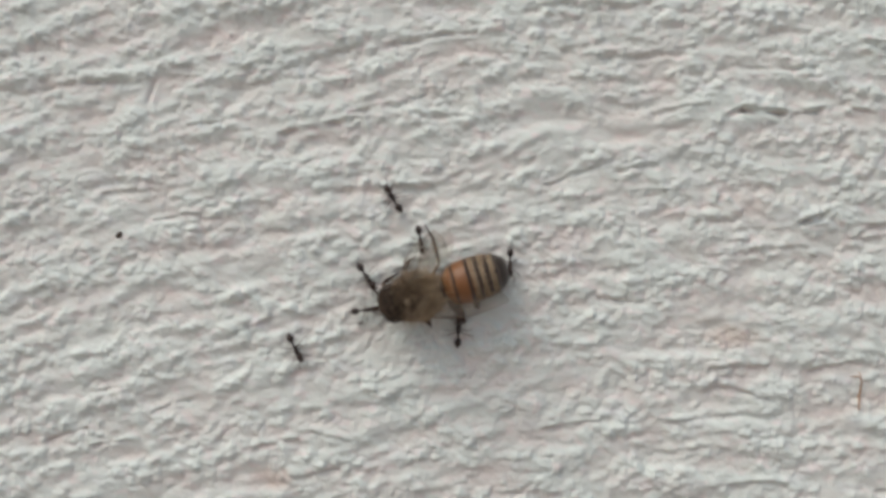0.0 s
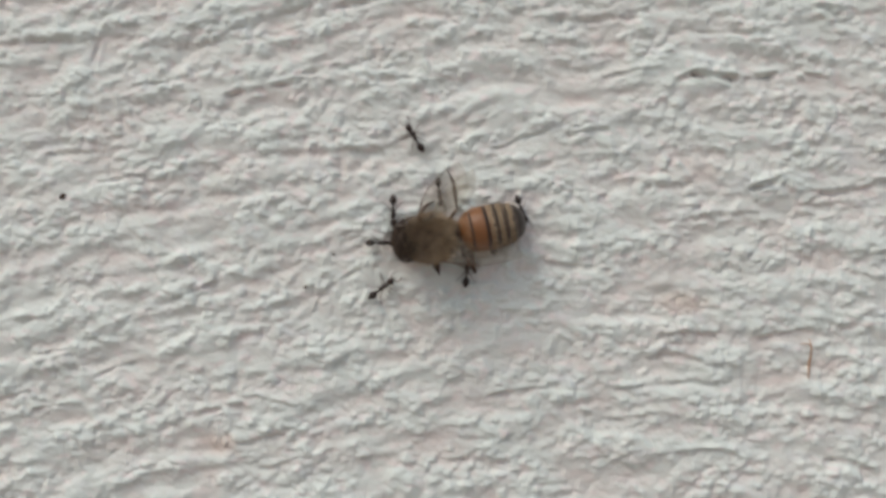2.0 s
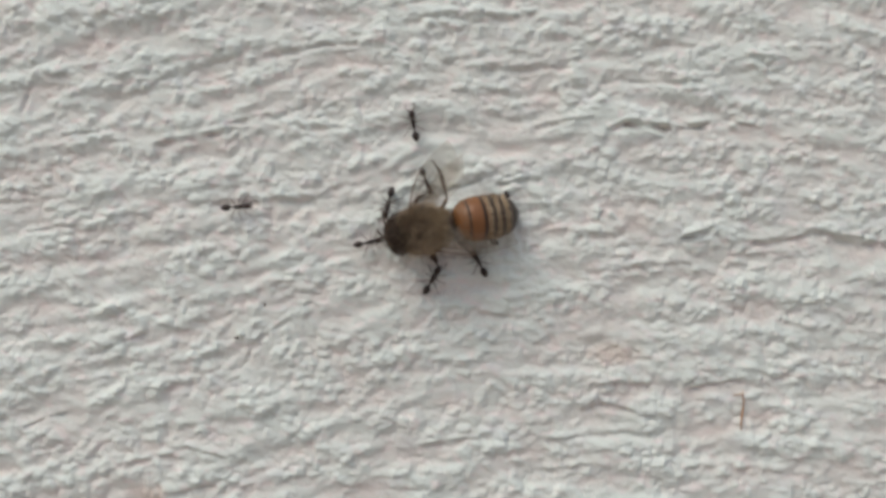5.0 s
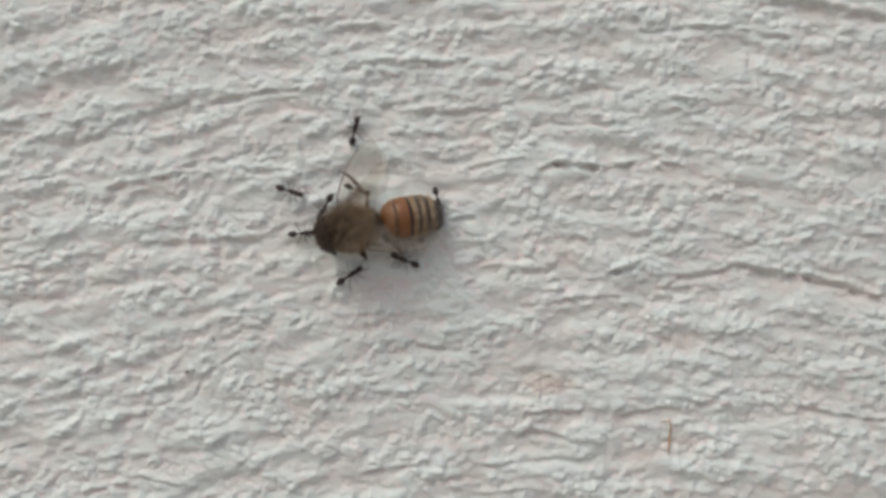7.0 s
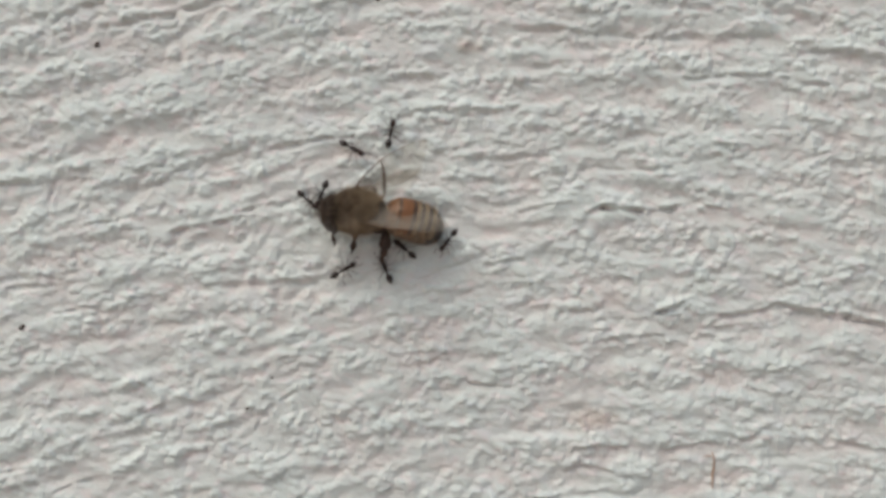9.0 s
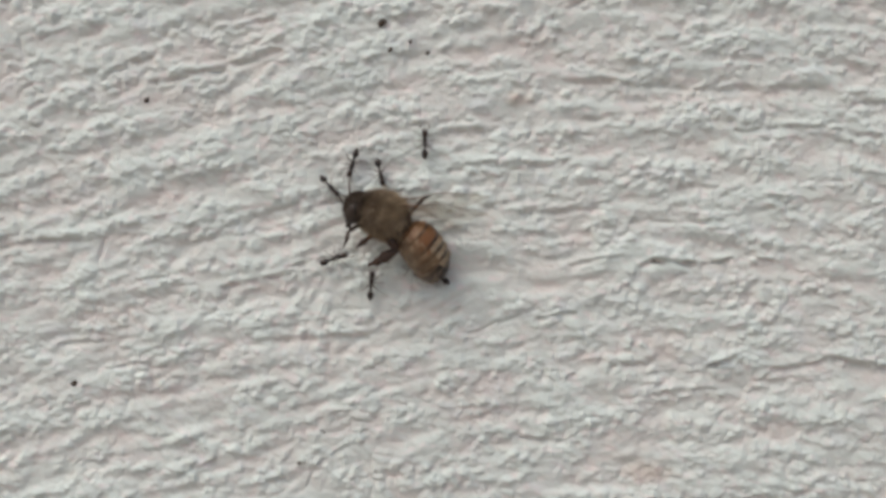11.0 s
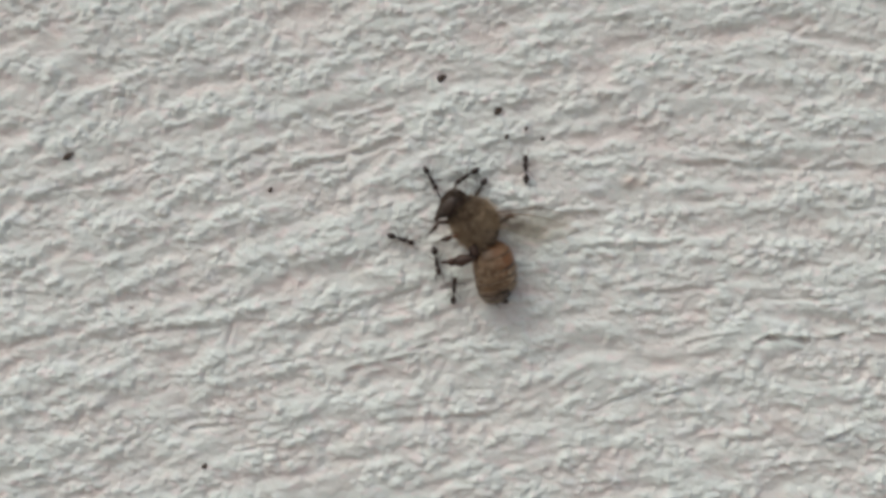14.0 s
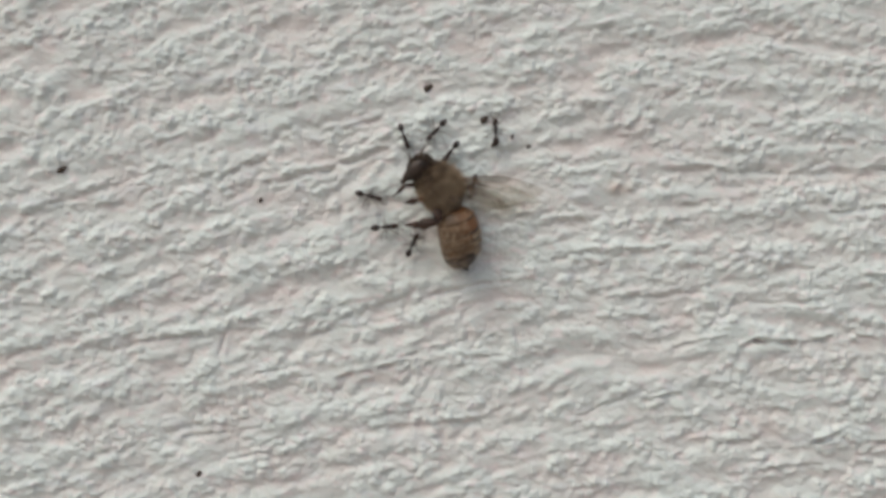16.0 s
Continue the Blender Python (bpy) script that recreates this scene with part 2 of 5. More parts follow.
def fuzz(bm, centre, size, count, length, seed, keep=None):
    """Fine hairs that stand off an oval body."""
    dice = random.Random(seed)
    while count:
        n = Vector((dice.gauss(0, 1), dice.gauss(0, 1), dice.gauss(0, 1))).normalized()
        if keep and not keep(n):
            continue
        count -= 1
        root = Vector(centre) + Vector((n.x * size[0], n.y * size[1], n.z * size[2]))
        out = Vector((n.x / size[0], n.y / size[1], n.z / size[2])).normalized()
        lean = Vector((dice.gauss(-0.35, 0.4), dice.gauss(0, 0.4), dice.gauss(0, 0.4)))
        tip = root + (out + lean).normalized() * length * dice.uniform(0.5, 1.2)
        side = (tip - root).cross(Vector((dice.gauss(0, 1), dice.gauss(0, 1), dice.gauss(0, 1)))).normalized() * 0.022
        mid = root.lerp(tip, 0.55) + out * 0.04
        a, b, c, d, e = (bm.verts.new(p) for p in (root - side, root + side, mid + side * 0.7, mid - side * 0.7, tip))
        bm.faces.new((a, b, c, d))
        bm.faces.new((d, c, e))


# ---- the wall ----
def grain(x, z, seed):
    """Gradient noise on arrays, about -0.7 to 0.7."""
    table = np.random.RandomState(seed)
    angle, order = table.rand(256) * 2 * np.pi, table.permutation(256)
    gx, gz = np.cos(angle), np.sin(angle)
    xi, zi = np.floor(x).astype(int), np.floor(z).astype(int)
    xf, zf = x - xi, z - zi

    def corner(i, j):
        h = order[(order[(xi + i) & 255] + zi + j) & 255]
        return gx[h] * (xf - i) + gz[h] * (zf - j)

    u, v = xf * xf * xf * (xf * (xf * 6 - 15) + 10), zf * zf * zf * (zf * (zf * 6 - 15) + 10)
    top = corner(0, 0) * (1 - u) + corner(1, 0) * u
    return top * (1 - v) + (corner(0, 1) * (1 - u) + corner(1, 1) * u) * v


def grains(x, z, sx, sz, seed, reach):
    """Rounded grains scattered one to a cell of sx by sz, each of its own height, 0 to 1."""
    table = np.random.RandomState(seed)
    jx, jz, tall = table.rand(256) * 0.9, table.rand(256) * 0.9, 0.25 + 0.75 * table.rand(256)
    order = table.permutation(256)
    u, v = x / sx, z / sz
    ui, vi = np.floor(u).astype(int), np.floor(v).astype(int)
    best = np.zeros_like(u)
    for i in (-1, 0, 1):
        for j in (-1, 0, 1):
            h = order[(order[(ui + i) & 255] + vi + j) & 255]
            far = (u - ui - i - 0.05 - jx[h]) ** 2 + (v - vi - j - 0.05 - jz[h]) ** 2
            dome = np.clip(1 - far / (reach * reach), 0, 1)
            best += (tall[h] * dome * np.sqrt(dome + 1e-6)) ** 3  # neighbours melt into one another
    return np.cbrt(best)


# trowel grooves (depth over 0) and ridges (under 0): start, end, width, depth in millimetres
STROKES_A = [
    (-46.7, 10.1, -41.4, 10.9, 0.50, 0.25),
    (-41.4, 10.9, -37.6, 11.6, 0.50, 0.25),
    (-36.5, 11.3, -36.3, 8.7, 0.40, -0.22),
    (-36.9, 11.5, -36.8, 8.2, 0.25, 0.20),
    (-33.7, 7.3, -31.1, 7.9, 0.30, 0.22),
    (-25.6, 7.1, -22.7, 7.8, 0.40, 0.40),
    (-22.7, 7.8, -19.9, 8.6, 0.40, 0.40),
    (-20.1, 9.2, -16.8, 9.7, 0.30, 0.25),
    (-22.9, 13.3, -20.1, 14.2, 0.40, 0.25),
    (-16.3, 14.8, -9.6, 16.2, 0.40, 0.30),
    (-13.7, 8.7, -9.2, 9.3, 0.35, 0.25),
    (-40.7, 1.4, -37.3, 2.2, 0.40, 0.20),
    (-33.3, 1.4, -29.2, 1.7, 0.30, 0.20),
    (-36.5, -0.6, -33.0, -0.2, 0.30, 0.25),
]
STROKES_B = [
    (-22.5, 2.0, -13.0, 2.4, 0.60, 0.25),
    (1.4, 14.2, 3.3, 14.6, 0.50, 0.30),
    (3.3, 14.6, 9.0, 14.9, 0.50, 0.30),
    (11.4, 13.1, 19.5, 13.8, 0.35, 0.20),
    (11.5, 9.2, 12.9, 9.9, 0.35, 0.45),
    (12.9, 9.9, 16.3, 9.9, 0.35, 0.45),
    (16.3, 9.9, 20.1, 10.4, 0.35, 0.45),
    (5.8, 9.8, 10.6, 10.2, 0.30, 0.20),
    (22.0, 10.5, 24.4, 10.1, 0.30, 0.20),
    (-3.5, 3.1, -1.1, 4.2, 0.30, 0.30),
    (-1.1, 4.2, 1.2, 4.9, 0.30, 0.30),
    (3.1, 4.5, 6.0, 5.0, 0.30, 0.20),
    (18.5, 0.7, 20.6, 1.2, 0.35, 0.35),
    (9.5, 0.4, 12.8, 1.2, 0.40, 0.25),
]
STROKES_C = [
    (5.2, -0.7, 6.4, -0.4, 0.30, 0.25),
    (20.1, 8.1, 27.7, 8.3, 0.50, 0.15),
    (-9.7, 3.1, -5.1, 7.1, 1.00, -0.40),
    (-7.3, 2.9, -3.6, 6.2, 0.50, 0.20),
    (-4.1, 7.7, 5.9, 8.4, 0.90, -0.20),
    (-43.6, -12.6, -40.2, -12.2, 0.40, 0.25),
    (-41.1, -15.6, -38.7, -15.0, 0.30, 0.22),
    (-44.8, -19.7, -41.5, -18.5, 0.35, 0.30),
    (-40.5, -20.1, -37.6, -19.5, 0.30, 0.20),
    (-30.1, -16.9, -26.8, -14.4, 0.60, -0.30),
    (-27.6, -20.2, -23.3, -19.1, 0.35, 0.30),
    (-21.9, -18.3, -18.5, -18.7, 0.30, 0.20),
    (-24.6, -22.2, -18.9, -21.1, 0.35, 0.25),
    (-22.2, -24.3, -18.9, -23.5, 0.30, 0.22),
]
STROKES_D = [
    (-29.8, -10.0, -27.0, -8.7, 0.35, 0.30),
    (-18.3, -11.3, -17.4, -9.3, 0.30, 0.20),
    (-17.4, -9.3, -13.6, -7.3, 0.30, 0.20),
    (-36.3, -17.1, -33.0, -15.8, 0.30, 0.20),
    (1.6, -6.5, 6.8, -6.6, 0.35, 0.25),
    (11.5, -12.0, 16.1, -11.8, 0.35, 0.30),
    (19.4, -11.9, 22.7, -11.3, 0.35, 0.25),
    (11.8, -13.8, 16.2, -14.4, 0.35, 0.25),
    (8.1, -16.8, 15.7, -15.9, 0.35, 0.25),
    (-3.8, -17.5, 1.9, -16.8, 0.35, 0.25),
    (11.6, -22.0, 17.8, -21.5, 0.40, 0.25),
    (25.0, -22.1, 29.2, -22.7, 0.40, 0.35),
    (-6.4, -23.3, -1.7, -22.9, 0.40, 0.25),
    (6.8, -19.5, 10.6, -18.9, 0.35, 0.20),
]
STROKES_E = [
    (-32.2, 25.5, -27.0, 26.6, 0.45, 0.35),
    (-27.0, 26.6, -20.8, 28.4, 0.45, 0.35),
    (-27.0, 30.4, -21.8, 31.5, 0.40, 0.30),
    (-36.9, 26.5, -32.7, 27.8, 0.40, 0.25),
    (-42.6, 29.9, -39.5, 30.1, 0.40, 0.20),
    (6.5, 22.7, 9.6, 23.2, 0.40, 0.25),
    (6.0, 26.2, 10.0, 26.5, 0.50, 0.25),
    (10.0, 26.5, 15.6, 25.8, 0.50, 0.25),
    (16.7, 25.5, 27.7, 25.8, 0.40, 0.20),
    (3.9, 31.6, 6.4, 33.4, 0.40, 0.25),
    (20.8, 22.2, 27.7, 22.3, 0.40, 0.20),
    (-5.2, 18.2, 5.5, 18.7, 0.45, 0.30),
    (-5.8, 21.0, -1.1, 21.6, 0.40, 0.20),
    (-0.1, 23.9, 0.9, 25.2, 0.50, -0.40),
]
STROKES_F = [
    (25.0, 0.4, 29.7, 1.1, 0.45, 0.45),
    (29.7, 1.1, 35.9, 0.4, 0.45, 0.45),
    (35.9, 0.4, 41.9, -0.8, 0.45, 0.45),
    (35.6, -11.0, 42.2, -11.6, 0.40, 0.30),
    (12.7, -2.0, 18.9, -1.6, 0.40, 0.25),
    (18.1, 0.4, 21.0, 1.5, 0.35, 0.45),
    (29.1, 22.0, 33.6, 21.7, 0.40, 0.25),
    (32.0, 24.8, 41.8, 23.4, 0.50, 0.30),
    (8.5, -7.8, 13.5, -7.2, 0.80, -0.20),
]
GROOVES = STROKES_A + STROKES_B + STROKES_C + STROKES_D + STROKES_E + STROKES_F


def laps(along, across, pitch, edge, wave, seed):
    """Overlapping smears of plaster: smooth tops that sink slowly upward and end in a short steep edge below, 0 to 1."""
    p = across / pitch + wave * grain(along / (3.6 * pitch), across / (2.0 * pitch), seed) + 0.30 * grain(along / (1.1 * pitch), across / (0.75 * pitch), seed + 1)
    p += 0.10 * grain(along / (0.32 * pitch), across / (0.3 * pitch), seed + 2)
    row = np.floor(p)
    s = p - row
    rise = np.clip(s / edge, 0, 1)
    rise = rise * rise * (3 - 2 * rise)
    strong = np.clip(0.42 + 1.5 * grain(along / (3.0 * pitch) + 17.3 * row, row * 0.73, seed + 3), 0, 1)
    return strong * rise * (1 - s) ** 0.8


def relief(x, z):
    """Height of the plaster over its mean face, in millimetres."""
    wx = x + 1.0 * grain(x / 9, z / 6, 1) + 0.34 * grain(x / 2.6, z / 2.0, 11)
    wz = z + 0.8 * grain(x / 8, z / 5, 2) + 0.26 * grain(x / 2.2, z / 1.6, 12) + 0.04 * grain(x / 0.6, z / 0.5, 15)
    lift = np.interp(x, [-60, -20, 10, 45], [0.27, 0.19, 0.06, -0.05])  # strokes rise on one side, sink on the other
    along, across = wx + lift * wz, wz - lift * wx
    lumpy = np.clip(0.85 + 1.1 * grain(x / 5.0, z / 2.8, 13) + 0.7 * grain(along / 2.2, across / 1.1, 17), 0.3, 1.3)  # crumbs lie in patches between smooth smears
    for x0, z0, x1, z1, width, depth in GROOVES:  # raised smears were wiped smooth
        if depth < 0:
            dx, dz = x1 - x0, z1 - z0
            t = np.clip(((wx - x0) * dx + (wz - z0) * dz) / (dx * dx + dz * dz), 0, 1)
            lumpy = lumpy * (1 - 0.8 * np.exp(-((wx - x0 - t * dx) ** 2 + (wz - z0 - t * dz) ** 2) / (1.5 * width) ** 2))
    high = 0.48 * grain(along / 8.5, across / 2.6, 3) + 0.40 * grain(along / 4.2, across / 1.9, 10)
    high += 0.34 * grain(along / 15, across / 1.5, 18)  # long drag marks
    clod = grain(along / 1.7, across / 0.95, 4) + 0.5 * grain(wx / 0.95, wz / 0.70, 5)
    high += 0.11 * np.tanh(1.6 * clod) * (0.6 + 0.4 * lumpy)
    high += 0.07 * laps(along, across, 2.7, 0.16, 1.5, 30)
    mx, mz = 0.5 * (x + wx), 0.5 * (z + wz)
    high += 0.27 * grains(along, across, 1.5, 1.1, 21, 0.68) * lumpy
    high += (0.26 * grains(mx, mz, 1.15, 0.88, 22, 0.72) + 0.20 * grains(mx + 0.4, mz + 0.2, 0.78, 0.66, 24, 0.72) + 0.17 * grains(x, z, 0.50, 0.45, 23, 0.70)) * lumpy
    high += (0.06 * grain(x / 0.46, z / 0.38, 7) + 0.025 * grain(x / 0.27, z / 0.23, 9)) * (0.4 + lumpy)
    broken = np.clip(0.75 + 1.5 * grain(x / 1.3, z / 0.9, 16), 0.1, 1.5)
    for x0, z0, x1, z1, width, depth in GROOVES:
        dx, dz = x1 - x0, z1 - z0
        long2 = dx * dx + dz * dz
        near = (np.abs(wx - (x0 + x1) / 2) < abs(dx) / 2 + 4 * width) & (np.abs(wz - (z0 + z1) / 2) < abs(dz) / 2 + 5 * width)
        if not near.any():
            continue
        px, pz = wx[near] - x0, wz[near] - z0
        t = np.clip((px * dx + pz * dz) / long2, 0, 1)
        wide = 0.72 * width
        cut = np.exp(-((px - t * dx) ** 2 + (pz - t * dz) ** 2) / (wide * wide))
        lip = np.exp(-((px - t * dx) ** 2 + (pz - t * dz - 1.5 * wide) ** 2) / (wide * wide))
        high[near] += depth * (1.5 if depth > 0 else 0.8) * broken[near] * (0.5 * lip - cut)
    return 0.68 * (high - 0.42)


def axis(lo, hi, step, far):
    """Fine steps over the part that is seen, growing steps outside."""
    core = np.arange(lo, hi + step / 2, step)
    out = np.geomspace(0.3, far, 46)
    return np.concatenate([(lo - out)[::-1], core, hi + out])


def build_wall():
    xs, zs = axis(-63, 48, 0.105, 1100), axis(-32, 48, 0.105, 1130)
    zs = np.clip(zs, -1200, None)
    X, Z = np.meshgrid(xs, zs)
    H = relief(X, Z)
    n, m = X.shape
    co = np.stack([X, -H, Z], -1).reshape(-1, 3) * MM
    co[:, 2] += BASE
    i = np.arange((n - 1) * (m - 1))
    a = i // (m - 1) * m + i % (m - 1)
    quads = np.stack([a, a + 1, a + m + 1, a + m], -1)
    # thickness: a rim and a back, 0.2 m behind
    rim = np.concatenate([np.arange(m), np.arange(1, n) * m + m - 1, (n - 1) * m + np.arange(m - 2, -1, -1), np.arange(n - 2, 0, -1) * m])
    back = co[rim].copy()
    back[:, 1] = 0.2
    first = len(co)
    k = np.arange(len(rim))
    nxt = (k + 1) % len(rim)
    sides = np.stack([rim[nxt], rim[k], first + k, first + nxt], -1)
    corners = [0, m - 1, m + n - 2, 2 * m + n - 3]
    co = np.concatenate([co, back])
    faces = np.concatenate([quads, sides, [[first + c for c in corners][::-1]]])
    mesh = bpy.data.meshes.new("wall_north")
    mesh.vertices.add(len(co))
    mesh.vertices.foreach_set("co", co.astype(np.float32).ravel())
    mesh.loops.add(faces.size)
    mesh.loops.foreach_set("vertex_index", faces.astype(np.int32).ravel())
    mesh.polygons.add(len(faces))
    mesh.polygons.foreach_set("loop_start", np.arange(0, faces.size, 4, dtype=np.int32))
    smooth = np.zeros(len(faces), dtype=bool)
    smooth[: len(quads)] = True
    mesh.polygons.foreach_set("use_smooth", smooth)
    mesh.update()
    mesh.validate()
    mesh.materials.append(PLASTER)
    # the mesh is kept with its origin at the middle of the picture
    mesh.transform(Matrix.Translation((0, 0, -BASE)))
    wall = new("wall_north", mesh)
    wall.location = (0, 0, BASE)
    tagged(wall, "rough white-painted plaster wall with trowel strokes and faint stains", "wall", kind="structure")


def build_ground():
    bm = bmesh.new()
    bmesh.ops.create_grid(bm, x_segments=8, y_segments=8, size=400000)
    ground = part("ground", bm, ground_material(), place=pose(0, 0, -0.004))
    tagged(ground, "unseen ground at the foot of the wall, reddish to bounce warm light", "ground", kind="structure")


build_wall()
build_ground()


def face(x, z):
    """How far the plaster stands out at a place, in millimetres."""
    return float(relief(np.array([float(x)]), np.array([float(z)]))[0])


# ---- the bee: x to its head, y to its left, z to its back, in millimetres from the thorax ----
def leg(parent, name, hip, knee, heel, toe, radius, mats, label=""):
    """Femur with tibia and foot under it; a thin end claw."""
    bm = bmesh.new()
    a, b = Vector(hip), Vector(knee)
    tube(bm, [a, a.lerp(b, 0.35), a.lerp(b, 0.8), b], [radius * 0.6, radius, radius * 0.8, radius * 0.55])
    femur = part(name, bm, mats[0], parent, label)
    bm = bmesh.new()
    c = Vector(heel)
    tube(bm, [b, b.lerp(c, 0.3), b.lerp(c, 0.75), c], [radius * 0.5, radius * 0.8, radius * 1.15, radius * 0.7])
    part("tibia", bm, mats[1], femur)
    bm = bmesh.new()
    d = Vector(toe)
    tube(bm, [c, c.lerp(d, 0.35), c.lerp(d, 0.55), c.lerp(d, 0.8), d], [radius * 0.7, radius * 0.75, radius * 0.4, radius * 0.35, radius * 0.3])
    tube(bm, [d, d + Vector((0.1, 0.12, -0.1))], [radius * 0.25, 0.02], 5)
    tube(bm, [d, d + Vector((-0.1, -0.12, -0.1))], [radius * 0.25, 0.02], 5)
    part("foot", bm, mats[1], femur)
    return femur


def wing(parent, name, root, length, width, label):
    """A wing along +x, its front edge along +y, with veins."""
    outline = []
    for n in range(25):
        t = n / 24
        front = 0.32 * width * math.sin(math.pi * min(1, t * 1.02)) ** 0.6
        rear = -0.68 * width * math.sin(math.pi * t ** 1.35) ** 0.75 if 0 < t < 1 else 0
        outline.append((t * length, front, rear))
    bm = bmesh.new()
    rows = []
    for x, f, r in outline:
        rows.append([bm.verts.new((x, r + (f - r) * k / 6, 0.10 * math.sin(x * 1.3 + k * 0.9) + 0.05 * math.sin(k * 2.1))) for k in range(7)])
    for a, b in zip(rows, rows[1:]):
        for k in range(6):
            bm.faces.new((a[k], a[k + 1], b[k + 1], b[k]))
    bmesh.ops.remove_doubles(bm, verts=bm.verts, dist=0.002)
    bmesh.ops.solidify(bm, geom=bm.faces, thickness=0.015)
    blade = part(name, bm, WING, parent, label, place=root)

    def edge(k, lo, hi, r0, r1):
        bm = bmesh.new()
        pts, radii = [], []
        for n in range(lo, hi + 1):
            x, f, r = outline[n]
            pts.append((x, r + (f - r) * k, 0.10 * math.sin(x * 1.3 + k * 5.4) + 0.05 * math.sin(k * 12.6) + 0.01))
            radii.append(r0 + (r1 - r0) * (n - lo) / max(1, hi - lo))
        tube(bm, pts, radii, 5)
        part("vein", bm, VEIN, blade)

    edge(1.0, 0, 21, 0.08 if length > 7 else 0.03, 0.012)
    edge(0.78, 1, 18, 0.024, 0.008)
    edge(0.55, 1, 15, 0.016, 0.006)
    edge(0.3, 2, 12, 0.014, 0.006)
    return blade


MOVING = {}  # the parts of the bee that move on it
HIPS = {}


def build_bee():
    bee = new("honey_bee")
    tagged(bee, "dead honey bee with orange and black banded abdomen, dragged by ants", "bee")
    bm = bmesh.new()
    bulb(bm, (0.0, 0, 0), (1.98, 1.70, 1.72), 14, 24)
    thorax = part("thorax", bm, THORAX, bee, "brown furry thorax")
    bm = bmesh.new()
    bulb(bm, (-1.75, 0, -0.25), (1.08, 1.2, 1.25), 10, 18)
    bulb(bm, (-0.95, 0, 0.7), (0.95, 1.22, 0.8), 10, 18)
    part("rear_shell", bm, WAIST, thorax, "dark brown rear of the thorax")
    bm = bmesh.new()
    fuzz(bm, (0.0, 0, 0), (1.92, 1.64, 1.66), 8000, 0.52, 3, lambda n: -0.45 < n.x < 0.62 + 0.2 * math.sin(9 * n.y + 4 * n.z))
    part("hair", bm, HAIR, thorax, "short dull tan hair")
    bm = bmesh.new()
    fuzz(bm, (0.0, 0, 0), (1.94, 1.64, 1.66), 4200, 0.45, 9, lambda n: n.x > 0.3 + 0.2 * math.sin(6 * n.y - 5 * n.z))
    part("front_hair", bm, HAIR_DARK, thorax, "dark brown hair behind the head")
    bm = bmesh.new()
    fuzz(bm, (0.0, 0, 0), (1.92, 1.64, 1.66), 5200, 0.58, 8, lambda n: -0.62 < n.x < -0.2 + 0.25 * math.sin(7 * n.y + 5 * n.z) and n.z > -0.7)
    fuzz(bm, (-0.95, 0, 0.7), (0.9, 1.2, 0.78), 2600, 0.55, 14, lambda n: n.z > -0.2)
    part("hair_collar", bm, HAIR_TAN, thorax, "paler tan hair at the waist")
    bm = bmesh.new()
    fuzz(bm, (-0.15, 0, 0.05), (1.95, 1.64, 1.66), 1300, 1.0, 15)
    part("long_hair", bm, HAIR_TAN, thorax, "loose long pale hair")
    bm = bmesh.new()
    fuzz(bm, (-0.1, 0, -0.05), (1.96, 1.6, 1.66), 4500, 0.62, 4, lambda n: n.z < -0.25 and n.x > -0.8)
    part("belly_hair", bm, HAIR_PALE, thorax, "pale hair under the thorax")
    bm = bmesh.new()
    fuzz(bm, (-1.62, 0, -0.2), (0.86, 1.15, 1.2), 900, 0.4, 6, lambda n: n.x < 0.3 and abs(n.y) > 0.45)
    part("rear_hair", bm, HAIR_TAN, thorax)
    # chest: the broad underside between the legs
    bm = bmesh.new()
    bulb(bm, (-0.8, 0.1, -1.2), (1.85, 1.2, 0.9), 10, 18)
    part("chest", bm, THORAX, thorax, "brown underside between the legs")
    bm = bmesh.new()
    fuzz(bm, (-0.8, 0.1, -1.2), (1.8, 1.15, 0.85), 3000, 0.5, 16, lambda n: n.z < 0.4)
    part("chest_hair", bm, HAIR_PALE, thorax, "pale hair between the legs")
    bm = bmesh.new()
    # head: a flat three-cornered face, broad at the top and narrow at the mouth, bent down before the thorax
    crown, mouth = Vector((1.65, 0, 0.75)), Vector((2.35, 0, -2.15))
    sections = []
    for down, wide, deep in ((0.0, 0.45, 0.3), (0.06, 1.0, 0.62), (0.16, 1.4, 0.84), (0.3, 1.56, 0.96), (0.45, 1.5, 0.94), (0.6, 1.25, 0.78), (0.74, 0.92, 0.6), (0.87, 0.58, 0.42), (1.0, 0.34, 0.22)):
        sections.append((crown.lerp(mouth, down), (0, wide, 0), (deep, 0, 0.1)))
    rings(bm, sections, 22)
    head = MOVING["head"] = part("head", bm, HEAD, bee, "dark brown head")
    bm = bmesh.new()
    fuzz(bm, (1.97, 0, -0.25), (0.92, 1.42, 1.15), 2400, 0.38, 5, lambda n: abs(n.y) < 0.88)
    part("hair", bm, HAIR_HEAD, head)
    bm = bmesh.new()
    fuzz(bm, (1.25, 0, -0.1), (0.75, 1.3, 1.35), 2400, 0.5, 12, lambda n: n.x > -0.4)
    part("neck_hair", bm, HAIR_HEAD, thorax)
    for side in (1, -1):
        bm = bmesh.new()
        bulb(bm, (2.0, 1.3 * side, -0.4), (0.58, 0.36, 1.0), 8, 14)
        part("eye", bm, EYE, head, "glossy dark compound eye")
        bm = bmesh.new()
        tube(bm, [(2.2, 0.28 * side, -1.95), (2.35, 0.28 * side, -2.3), (2.3, 0.06 * side, -2.55)], [0.17, 0.14, 0.05])
        part("mandible", bm, HEAD, head)
    bm = bmesh.new()
